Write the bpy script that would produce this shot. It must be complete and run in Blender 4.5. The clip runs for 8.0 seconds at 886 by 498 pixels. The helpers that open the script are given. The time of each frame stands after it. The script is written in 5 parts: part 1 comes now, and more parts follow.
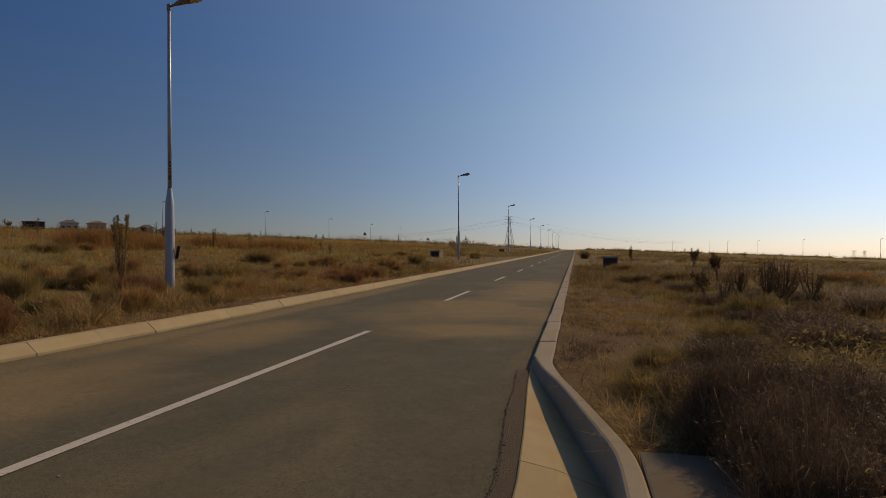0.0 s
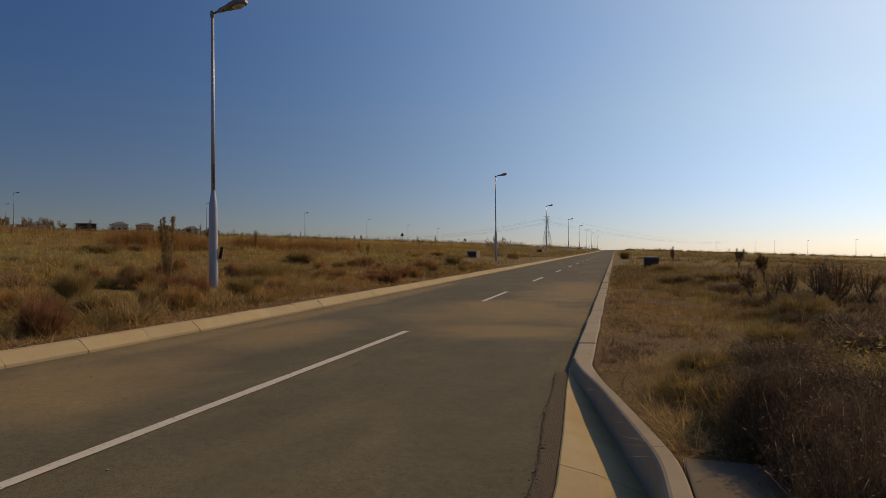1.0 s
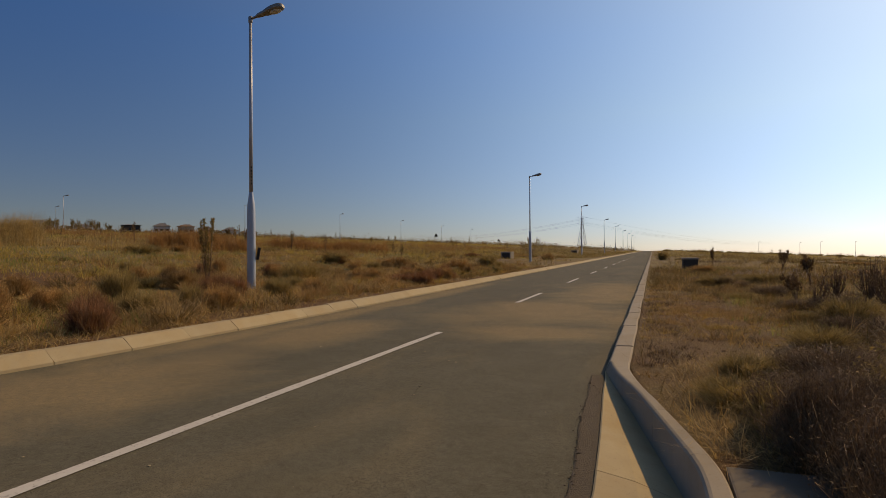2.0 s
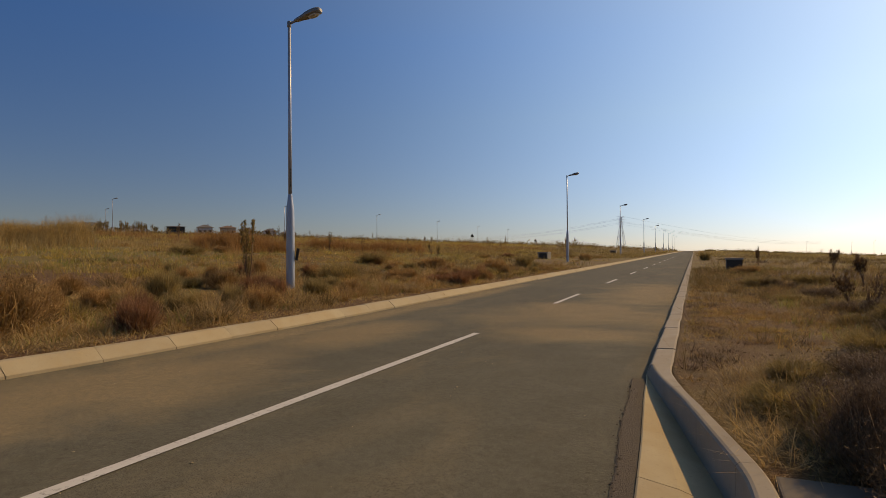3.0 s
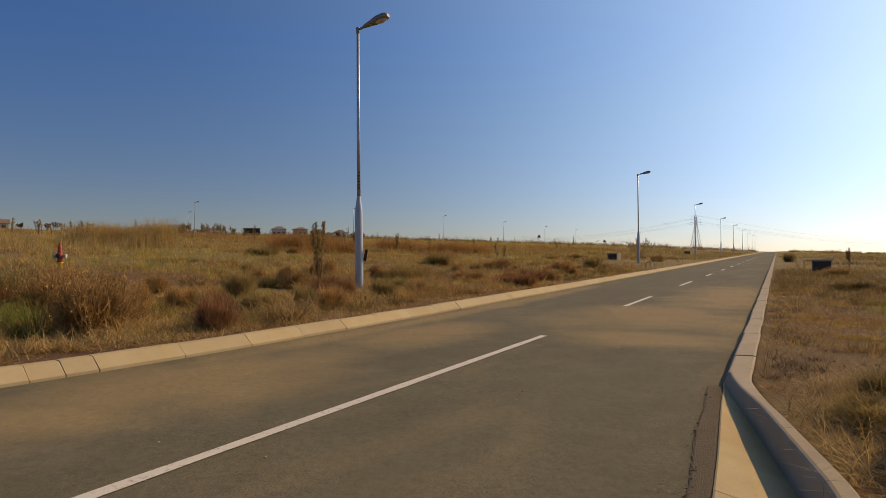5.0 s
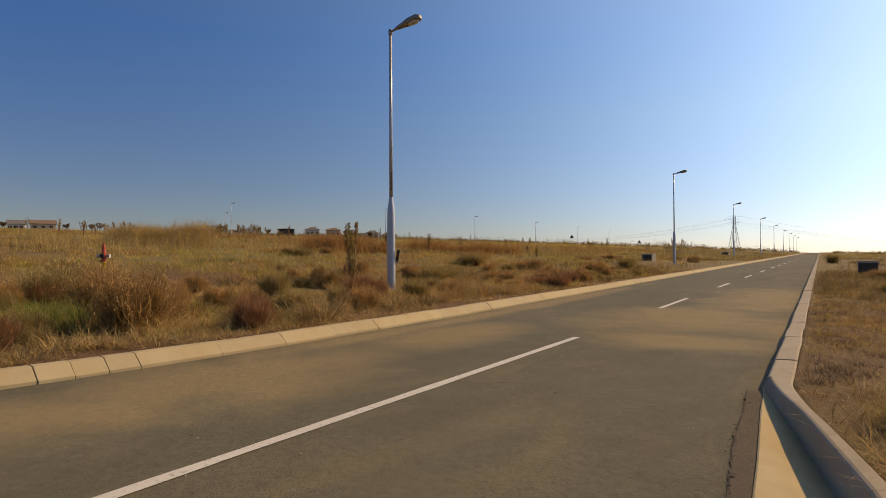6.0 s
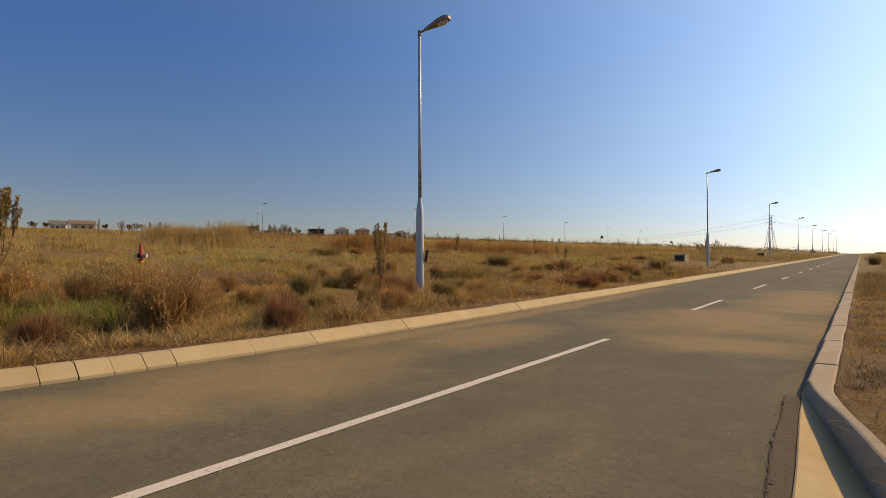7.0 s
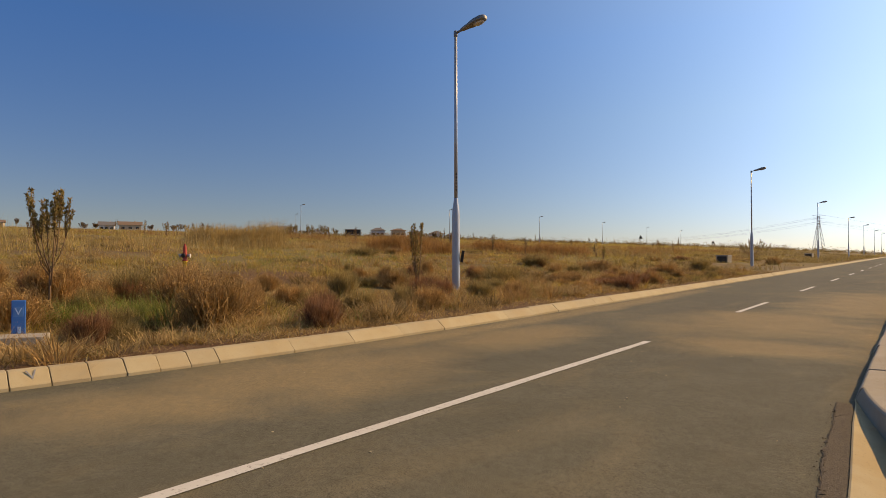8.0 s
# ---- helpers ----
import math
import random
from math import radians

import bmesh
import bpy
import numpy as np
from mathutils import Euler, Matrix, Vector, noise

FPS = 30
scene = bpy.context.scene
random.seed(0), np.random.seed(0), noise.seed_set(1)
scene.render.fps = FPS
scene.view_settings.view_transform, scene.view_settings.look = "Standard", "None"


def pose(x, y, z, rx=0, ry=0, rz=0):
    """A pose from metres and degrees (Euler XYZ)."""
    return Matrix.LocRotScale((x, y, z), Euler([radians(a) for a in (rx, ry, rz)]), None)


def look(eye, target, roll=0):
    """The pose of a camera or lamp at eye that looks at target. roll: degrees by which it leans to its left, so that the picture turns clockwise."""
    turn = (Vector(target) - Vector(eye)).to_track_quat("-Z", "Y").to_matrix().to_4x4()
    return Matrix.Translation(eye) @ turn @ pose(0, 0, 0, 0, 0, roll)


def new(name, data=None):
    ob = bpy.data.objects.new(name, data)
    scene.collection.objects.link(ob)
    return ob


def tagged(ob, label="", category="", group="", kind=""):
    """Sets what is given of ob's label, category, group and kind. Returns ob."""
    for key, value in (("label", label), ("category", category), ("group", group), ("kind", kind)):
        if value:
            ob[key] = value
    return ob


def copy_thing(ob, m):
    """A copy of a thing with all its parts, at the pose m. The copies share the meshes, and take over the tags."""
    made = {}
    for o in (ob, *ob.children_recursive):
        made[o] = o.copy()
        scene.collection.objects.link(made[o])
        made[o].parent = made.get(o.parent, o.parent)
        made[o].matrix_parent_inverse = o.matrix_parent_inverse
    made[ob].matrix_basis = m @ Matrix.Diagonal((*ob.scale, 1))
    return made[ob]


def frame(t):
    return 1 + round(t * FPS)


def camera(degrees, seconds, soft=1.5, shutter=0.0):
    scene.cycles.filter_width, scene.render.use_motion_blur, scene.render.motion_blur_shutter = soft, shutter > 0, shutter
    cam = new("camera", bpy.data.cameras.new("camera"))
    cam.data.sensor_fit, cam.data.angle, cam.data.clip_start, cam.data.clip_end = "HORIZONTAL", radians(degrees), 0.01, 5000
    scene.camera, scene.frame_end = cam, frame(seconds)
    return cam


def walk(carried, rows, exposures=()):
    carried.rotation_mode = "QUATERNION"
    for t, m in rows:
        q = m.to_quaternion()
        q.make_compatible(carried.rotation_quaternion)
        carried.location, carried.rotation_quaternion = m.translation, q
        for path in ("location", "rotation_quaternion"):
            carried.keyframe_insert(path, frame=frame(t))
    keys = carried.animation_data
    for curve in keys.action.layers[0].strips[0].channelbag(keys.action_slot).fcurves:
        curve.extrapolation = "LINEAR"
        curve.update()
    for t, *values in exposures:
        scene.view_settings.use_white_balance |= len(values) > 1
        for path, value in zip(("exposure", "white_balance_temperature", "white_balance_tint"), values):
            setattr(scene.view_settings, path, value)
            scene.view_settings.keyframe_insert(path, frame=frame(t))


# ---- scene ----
cam = camera(74.0, 8.0, soft=0.6)
PATH = [
    (0.0, pose(0.0000, 0.0000, 1.1500, 90.280, 0.350, 12.750)),
    (0.5, pose(-0.0036, 0.0088, 1.1491, 90.323, 0.387, 14.571)),
    (1.0, pose(-0.0077, 0.0181, 1.1489, 90.353, 0.401, 16.355)),
    (1.5, pose(-0.0122, 0.0280, 1.1498, 90.410, 0.360, 17.991)),
    (3.0, pose(-0.0265, 0.0583, 1.1552, 90.507, 0.431, 23.165)),
    (3.5, pose(-0.0293, 0.0665, 1.1582, 90.551, 0.453, 25.002)),
    (4.0, pose(-0.0293, 0.0716, 1.1611, 90.581, 0.448, 26.599)),
    (5.5, pose(-0.0256, 0.0617, 1.1656, 90.658, 0.325, 31.129)),
    (6.0, pose(-0.0263, 0.0579, 1.1668, 90.689, 0.267, 32.679)),
    (6.5, pose(-0.0296, 0.0542, 1.1683, 90.701, 0.221, 34.095)),
    (7.0, pose(-0.0347, 0.0507, 1.1699, 90.717, 0.148, 35.433)),
    (7.5, pose(-0.0424, 0.0477, 1.1714, 90.719, 0.125, 36.979)),
    (8.0, pose(-0.0518, 0.0453, 1.1732, 90.753, 0.060, 38.885)),
]
walk(cam, PATH, [(0.0, -1.29, 9100, 10), (1.5, -1.0, 9200, 10), (3.5, -0.68, 9400, 10), (5.5, -0.4, 9600, 10), (8.0, -0.15, 9800, 10)])

# ---- daylight: low sun ahead and to the right of the road ----
SUN_AZ, SUN_EL = -32.0, 35.5
world = bpy.data.worlds.new("sky")
scene.world = world
world.use_nodes = True
wn = world.node_tree.nodes
sky = wn.new("ShaderNodeTexSky")
sky.sky_type = "NISHITA"
sky.sun_disc = False
sky.sun_elevation = radians(SUN_EL)
sky.sun_rotation = radians(-SUN_AZ)
sky.altitude, sky.air_density, sky.dust_density, sky.ozone_density = 1500, 1.0, 0.7, 3.0
wl = world.node_tree.links
# dusty winter haze: a wide aureole round the sun, grey-mauve air low down and deep blue above
way = wn.new("ShaderNodeTexCoord").outputs["Generated"]
sa, se = radians(SUN_AZ), radians(SUN_EL)
dot = wn.new("ShaderNodeVectorMath")
dot.operation = "DOT_PRODUCT"
dot.inputs[1].default_value = (-math.sin(sa) * math.cos(se), math.cos(sa) * math.cos(se), math.sin(se))
wl.new(way, dot.inputs[0])
near_sun = wn.new("ShaderNodeMath")
near_sun.operation, near_sun.use_clamp = "MULTIPLY_ADD", True
near_sun.inputs[1].default_value, near_sun.inputs[2].default_value = 0.625, 0.375
wl.new(dot.outputs["Value"], near_sun.inputs[0])
glow = wn.new("ShaderNodeMath")
glow.operation = "POWER"
glow.inputs[1].default_value = 5.5
wl.new(near_sun.outputs[0], glow.inputs[0])
gain = wn.new("ShaderNodeMath")
gain.operation = "MULTIPLY_ADD"
gain.inputs[1].default_value, gain.inputs[2].default_value = 3.55, 1.17
wl.new(glow.outputs[0], gain.inputs[0])
height = wn.new("ShaderNodeSeparateXYZ")
wl.new(way, height.inputs[0])
air = wn.new("ShaderNodeValToRGB")
for el_, (p_, c_) in zip([air.color_ramp.elements[0], air.color_ramp.elements.new(0.15), air.color_ramp.elements[1]], ((0.02, (0.39, 0.38, 0.46, 1)), (0.16, (0.275, 0.49, 0.79, 1)), (0.34, (0.19, 0.52, 1.0, 1)))):
    el_.position, el_.color = p_, c_
wl.new(height.outputs["Z"], air.inputs["Fac"])
pale = wn.new("ShaderNodeMix")
pale.data_type = "RGBA"
veil = wn.new("ShaderNodeValToRGB")
for el_, (p_, c_) in zip(veil.color_ramp.elements, ((0.03, (0.385, 0.455, 0.69, 1)), (0.22, (0.575, 0.57, 0.54, 1)))):
    el_.position, el_.color = p_, c_
wl.new(height.outputs["Z"], veil.inputs["Fac"])
wl.new(veil.outputs["Color"], pale.inputs["B"])
spread = wn.new("ShaderNodeMath")
spread.operation = "POWER"
spread.inputs[1].default_value = 2.5
wl.new(near_sun.outputs[0], spread.inputs[0])
wl.new(spread.outputs[0], pale.inputs["Factor"])
wl.new(air.outputs["Color"], pale.inputs["A"])
tinted = wn.new("ShaderNodeVectorMath")
tinted.operation = "MULTIPLY"
wl.new(sky.outputs["Color"], tinted.inputs[0])
wl.new(pale.outputs["Result"], tinted.inputs[1])
lit = wn.new("ShaderNodeVectorMath")
lit.operation = "SCALE"
wl.new(tinted.outputs[0], lit.inputs[0])
wl.new(gain.outputs[0], lit.inputs["Scale"])
wl.new(lit.outputs[0], wn["Background"].inputs["Color"])
wn["Background"].inputs["Strength"].default_value = 0.14
sun = new("sun", bpy.data.lights.new("sun", "SUN"))
sun.data.energy, sun.data.angle, sun.data.color = 4.7, radians(0.55), (1.0, 0.745, 0.46)
a, e = radians(SUN_AZ), radians(SUN_EL)
sun.matrix_world = look((-40 * math.sin(a), 40 * math.cos(a), 40 * math.tan(e)), (0, 0, 0))


# ---- materials ----
class Mat:
    """A node material with short calls for the usual nodes."""

    def __init__(self, name, rough=0.8, metal=0.0):
        self.m = bpy.data.materials.new(name)
        self.m.use_nodes = True
        self.n, self.l = self.m.node_tree.nodes, self.m.node_tree.links
        self.b = self.n["Principled BSDF"]
        self.b.inputs["Roughness"].default_value = rough
        self.b.inputs["Metallic"].default_value = metal
        self.b.inputs["Specular IOR Level"].default_value = 0.3
        self.tc = self.n.new("ShaderNodeNewGeometry").outputs["Position"]

    def local(self):
        self.tc = self.n.new("ShaderNodeTexCoord").outputs["Object"]
        return self

    def scaled(self, sx, sy, sz, ox=0, oy=0, oz=0):
        q = self.n.new("ShaderNodeMapping")
        q.inputs["Scale"].default_value = (sx, sy, sz)
        q.inputs["Location"].default_value = (ox, oy, oz)
        self.l.new(self.tc, q.inputs["Vector"])
        return q.outputs[0]

    def noise(self, scale, detail=4, rough=0.55, vec=None, warp=0.0):
        q = self.n.new("ShaderNodeTexNoise")
        q.inputs["Scale"].default_value, q.inputs["Detail"].default_value = scale, detail
        q.inputs["Roughness"].default_value, q.inputs["Distortion"].default_value = rough, warp
        self.l.new(vec or self.tc, q.inputs["Vector"])
        return q.outputs["Fac"]

    def voronoi(self, scale, feature="F1", vec=None):
        q = self.n.new("ShaderNodeTexVoronoi")
        q.feature = feature
        q.inputs["Scale"].default_value = scale
        self.l.new(vec or self.tc, q.inputs["Vector"])
        return q.outputs["Distance"]

    def ramp(self, fac, *stops):
        q = self.n.new("ShaderNodeValToRGB")
        while len(q.color_ramp.elements) < len(stops):
            q.color_ramp.elements.new(0.5)
        for el, (p, c) in zip(q.color_ramp.elements, stops):
            el.position = p
            el.color = (*c, 1) if isinstance(c, tuple) else (c, c, c, 1)
        self.l.new(fac, q.inputs["Fac"])
        return q.outputs["Color"]

    def mix(self, fac, c1, c2, mode="MIX"):
        q = self.n.new("ShaderNodeMix")
        q.data_type, q.blend_type = "RGBA", mode
        for sock, v in ((q.inputs["Factor"], fac), (q.inputs["A"], c1), (q.inputs["B"], c2)):
            if isinstance(v, (int, float)):
                sock.default_value = v
            elif isinstance(v, tuple):
                sock.default_value = (*v, 1)
            else:
                self.l.new(v, sock)
        return q.outputs["Result"]

    def math(self, op, x, y=0.0, z=0.0):
        q = self.n.new("ShaderNodeMath")
        q.operation = op
        for sock, v in zip(q.inputs, (x, y, z)):
            if isinstance(v, (int, float)):
                sock.default_value = v
            else:
                self.l.new(v, sock)
        return q.outputs[0]

    def island(self):
        return self.n.new("ShaderNodeNewGeometry").outputs["Random Per Island"]

    def each(self):
        return self.n.new("ShaderNodeObjectInfo").outputs["Random"]

    def color(self, c):
        if isinstance(c, tuple):
            self.b.inputs["Base Color"].default_value = (*c, 1)
        else:
            self.l.new(c, self.b.inputs["Base Color"])
        return self

    def rough(self, fac, lo, hi):
        q = self.n.new("ShaderNodeMapRange")
        q.inputs["To Min"].default_value, q.inputs["To Max"].default_value = lo, hi
        self.l.new(fac, q.inputs["Value"])
        self.l.new(q.outputs[0], self.b.inputs["Roughness"])
        return self

    def bump(self, height, strength=0.3, dist=0.01):
        q = self.n.new("ShaderNodeBump")
        q.inputs["Strength"].default_value, q.inputs["Distance"].default_value = strength, dist
        self.l.new(height, q.inputs["Height"])
        self.l.new(q.outputs[0], self.b.inputs["Normal"])
        return self

    def leafy(self, c, share=0.4):
        """Thin leaves and blades: light comes through from behind."""
        t = self.n.new("ShaderNodeBsdfTranslucent")
        mx = self.n.new("ShaderNodeMixShader")
        mx.inputs[0].default_value = share
        self.color(c)
        if isinstance(c, tuple):
            t.inputs["Color"].default_value = (*c, 1)
        else:
            self.l.new(c, t.inputs["Color"])
        self.l.new(self.b.outputs[0], mx.inputs[1])
        self.l.new(t.outputs[0], mx.inputs[2])
        self.l.new(mx.outputs[0], self.n["Material Output"].inputs["Surface"])
        return self


def patch(m, x, y, rx, ry, edge):
    """A soft-edged stain with a ragged outline round (x, y) on the ground: 1 inside, 0 outside."""
    q = m.n.new("ShaderNodeSeparateXYZ")
    m.l.new(m.tc, q.inputs[0])
    dx = m.math("DIVIDE", m.math("SUBTRACT", q.outputs[0], x), rx)
    dy = m.math("DIVIDE", m.math("SUBTRACT", q.outputs[1], y), ry)
    d = m.math("SQRT", m.math("ADD", m.math("MULTIPLY", dx, dx), m.math("MULTIPLY", dy, dy)))
    d = m.math("ADD", d, m.math("MULTIPLY", m.math("SUBTRACT", edge, 0.5), 1.6))
    return m.ramp(d, (0.35, 1.0), (1.0, 0.0))


def asphalt_material():
    m = Mat("asphalt", 0.95)
    m.b.inputs["Specular IOR Level"].default_value = 0.12
    grit = m.noise(160, 3, 0.7)
    stones = m.voronoi(190)
    mid = m.noise(2.2, 5, 0.6)
    big = m.noise(0.35, 4, 0.55, m.scaled(1.5, 0.45, 1))
    base = m.mix(m.ramp(big, (0.35, 0.0), (0.7, 1.0)), (0.102, 0.0985, 0.068), (0.144, 0.1375, 0.095))
    base = m.mix(m.math("MULTIPLY", m.ramp(mid, (0.4, 0.0), (0.75, 1.0)), 0.5), base, (0.182, 0.172, 0.128))
    base = m.mix(m.ramp(m.noise(16, 5, 0.75), (0.35, 0.55), (0.6, 0.0)), base, (0.078, 0.071, 0.05))
    edge = m.noise(0.55, 5, 0.6, None, 0.6)
    sand = None
    for x, y, rx, ry in ((-2.0, 11.5, 2.6, 3.2), (-4.8, 3.5, 1.5, 2.8), (-1.6, 8.6, 1.5, 1.3), (-4.6, 7.6, 1.1, 2.2), (-1.2, 17.5, 1.8, 6.0), (-5.6, 12.0, 0.5, 14.0)):
        p = patch(m, x, y, rx, ry, edge)
        sand = p if sand is None else m.mix(1.0, sand, p, "LIGHTEN")
    wisps = m.ramp(m.noise(0.9, 6, 0.65, m.scaled(1.0, 0.35, 1), 1.0), (0.5, 0.0), (0.74, 0.4))
    sand = m.mix(1.0, sand, wisps, "LIGHTEN")
    sand = m.math("MULTIPLY", sand, m.ramp(m.noise(14, 5, 0.7), (0.25, 0.3), (0.7, 0.74)))
    base = m.mix(sand, base, (0.385, 0.282, 0.14))
    base = m.mix(m.math("MULTIPLY", m.ramp(stones, (0.1, 1.0), (0.5, 0.0)), 0.35), base, (0.28, 0.245, 0.2))
    base = m.mix(m.ramp(grit, (0.36, 0.75), (0.5, 0.0)), base, (0.025, 0.023, 0.02))
    base = m.mix(m.ramp(m.noise(70, 3, 0.7), (0.58, 0.0), (0.7, 0.5)), base, (0.25, 0.22, 0.165))
    pits = m.mix(1.0, m.ramp(m.noise(42, 4, 0.8), (0.34, 0.85), (0.44, 0.0)), m.ramp(m.noise(1.3, 4, 0.6), (0.42, 0.0), (0.6, 1.0)), "MULTIPLY")
    base = m.mix(pits, base, (0.05, 0.044, 0.034))
    m.color(base).rough(grit, 0.75, 1.0)
    return m.bump(m.math("ADD", grit, m.math("MULTIPLY", stones, -0.5)), 0.3, 0.004).m


def patch_asphalt_material():
    m = Mat("asphalt_patch", 0.95)
    grit = m.noise(120, 3, 0.7)
    c = m.mix(m.noise(3, 4), (0.1, 0.082, 0.06), (0.15, 0.12, 0.085))
    c = m.mix(m.ramp(grit, (0.4, 0.6), (0.52, 0.0)), c, (0.03, 0.027, 0.024))
    return m.color(c).bump(grit, 0.9, 0.012).m


def paint_material():
    m = Mat("road_paint", 0.7)
    wear = m.ramp(m.noise(28, 5, 0.75), (0.34, 1.0), (0.44, 0.0))
    c = m.mix(m.noise(3, 4), (0.5, 0.48, 0.43), (0.62, 0.6, 0.55))
    c = m.mix(m.math("MULTIPLY", wear, 0.7), c, (0.12, 0.105, 0.085))
    return m.color(c).bump(m.noise(160, 3), 0.3, 0.004).m


def concrete_material(name, light, dark, dust=(0.42, 0.3, 0.17), amount=0.75):
    m = Mat(name, 0.9)
    c = m.mix(m.noise(5, 5, 0.6), dark, light)
    c = m.mix(m.math("MULTIPLY", m.ramp(m.noise(1.6, 5, 0.7), (0.42, 0.0), (0.68, 1.0)), amount), c, dust)
    c = m.mix(m.math("MULTIPLY", m.each(), 0.22), c, (0.2, 0.17, 0.13))
    c = m.mix(m.ramp(m.noise(60, 4, 0.8), (0.3, 0.5), (0.42, 0.0)), c, (0.16, 0.13, 0.1))
    return m.color(c).bump(m.noise(110, 4, 0.7), 0.22, 0.004).m


def soil_material():
    m = Mat("dry_ground", 1.0)
    big = m.noise(0.09, 5, 0.6)
    mid = m.noise(0.7, 6, 0.65)
    fine = m.noise(22, 5, 0.7)
    soil = m.mix(fine, (0.1, 0.05, 0.025), (0.235, 0.128, 0.062))
    thatch = m.mix(m.noise(35, 4, 0.7), (0.11, 0.074, 0.032), (0.3, 0.21, 0.095))
    green = m.mix(fine, (0.17, 0.14, 0.05), (0.32, 0.26, 0.1))
    c = m.mix(m.ramp(mid, (0.36, 0.0), (0.5, 1.0)), soil, thatch)
    c = m.mix(m.ramp(big, (0.42, 0.0), (0.62, 0.8)), c, green)
    edge = m.noise(0.8, 5, 0.65)
    for x, y, rx, ry in ((0.55, 11.0, 1.6, 7.5), (-15.2, 10.6, 2.6, 2.4), (-6.9, 12.0, 0.75, 40.0), (-6.9, 4.0, 0.9, 6.0), (2.6, 5.9, 1.0, 0.7), (-11.5, 19.0, 1.2, 2.0)):
        c = m.mix(m.math("MULTIPLY", patch(m, x, y, rx, ry, edge), 0.9), c, soil)
    c = m.mix(m.ramp(m.noise(3.0, 5, 0.7), (0.52, 0.0), (0.72, 0.4)), c, (0.09, 0.06, 0.035))
    c = m.mix(m.ramp(m.noise(48, 4, 0.75), (0.4, 0.6), (0.52, 0.0)), c, (0.075, 0.048, 0.026))
    c = m.mix(m.ramp(m.noise(60, 3, 0.7, m.scaled(1.0, 0.4, 1.0)), (0.6, 0.0), (0.7, 0.45)), c, (0.48, 0.35, 0.19))
    return m.color(c).bump(m.math("ADD", m.noise(9, 6, 0.75), m.math("MULTIPLY", fine, 0.5)), 0.9, 0.06).m


def blade_material(name, *colors, share=0.45, patchy=0.8, gain=(1.0, 1.0, 1.0)):
    m = Mat(name, 0.75)
    n = len(colors) - 1
    colors = [tuple(min(0.85, a * b) for a, b in zip(col, gain)) for col in colors]
    c = m.ramp(m.island(), *[(k / n, col) for k, col in enumerate(colors)])
    dim = m.ramp(m.noise(patchy, 4, 0.6), (0.3, 0.6), (0.7, 1.1))
    dim = m.mix(1.0, dim, m.ramp(m.noise(5.5, 3, 0.6), (0.32, 0.5), (0.66, 1.15)), "MULTIPLY")
    return m.leafy(m.mix(1.0, c, dim, "MULTIPLY"), share).m


def metal_material(name, c1, c2, rough=0.42, metal=0.75):
    m = Mat(name, rough, metal).local()
    n = m.noise(9, 5, 0.65, m.scaled(1, 1, 0.3))
    return m.color(m.mix(n, c1, c2)).rough(m.noise(30, 3), rough - 0.1, rough + 0.15).m


def plain_material(name, c, rough=0.6, vary=0.25, scale=12.0, metal=0.0):
    m = Mat(name, rough, metal).local()
    lo = tuple(v * (1 - vary) for v in c)
    hi = tuple(min(1, v * (1 + vary)) for v in c)
    n = m.noise(scale, 5, 0.65)
    return m.color(m.mix(n, lo, hi)).bump(m.noise(scale * 6, 3), 0.15, 0.004).m


ASPHALT = asphalt_material()
ASPHALT_PATCH = patch_asphalt_material()
PAINT = paint_material()
KERB = concrete_material("kerb_concrete", (0.47, 0.395, 0.25), (0.38, 0.305, 0.185), (0.4, 0.3, 0.16))
# greyer copy of the kerb concrete: the near side's shade is in its colour
KERB_SHADED = concrete_material("shaded_kerb_concrete", (0.4, 0.355, 0.285), (0.29, 0.25, 0.195), (0.33, 0.26, 0.16), 0.5)
CONCRETE = concrete_material("grey_concrete", (0.46, 0.42, 0.35), (0.32, 0.29, 0.24), amount=0.3)
SOIL = soil_material()
GALV = metal_material("galvanised_steel", (0.33, 0.345, 0.365), (0.5, 0.515, 0.54), 0.4, 0.5)
# distance haze is put into the pale colour of far pylons and cables
HAZY_STEEL = plain_material("pale_hazy_steel", (0.42, 0.41, 0.42), 0.8, 0.1)
GALV_DULL = metal_material("weathered_steel", (0.3, 0.3, 0.3), (0.42, 0.42, 0.41), 0.6, 0.4)
ALU = metal_material("cast_aluminium", (0.2, 0.2, 0.195), (0.32, 0.315, 0.3), 0.5, 0.6)
LENS = plain_material("lamp_lens", (0.55, 0.53, 0.47), 0.15, 0.1)
DARK = plain_material("dark_plastic", (0.035, 0.033, 0.03), 0.6)
RUST_RED = plain_material("red_paint", (0.42, 0.06, 0.035), 0.5)
YELLOW = plain_material("yellow_paint", (0.62, 0.4, 0.03), 0.5)
BLUE = plain_material("blue_paint", (0.025, 0.13, 0.4), 0.5, 0.25)
BLUE_PANEL = plain_material("faded_blue_paint", (0.05, 0.17, 0.42), 0.6, 0.3)
PALE_BLUE = plain_material("pale_blue_paint", (0.3, 0.45, 0.68), 0.6, 0.15)
WHITE = plain_material("white_plaster", (0.62, 0.58, 0.52), 0.85, 0.08, 1.0)
CREAM = plain_material("cream_plaster", (0.46, 0.37, 0.26), 0.85, 0.08, 1.0)
ROOF_BROWN = plain_material("brown_roof_tile", (0.2, 0.14, 0.1), 0.8, 0.2, 2.0)
ROOF_GREY = plain_material("grey_roof_tile", (0.16, 0.15, 0.145), 0.8, 0.2, 2.0)
GLASS = plain_material("window_glass", (0.03, 0.035, 0.04), 0.08, 0.1)
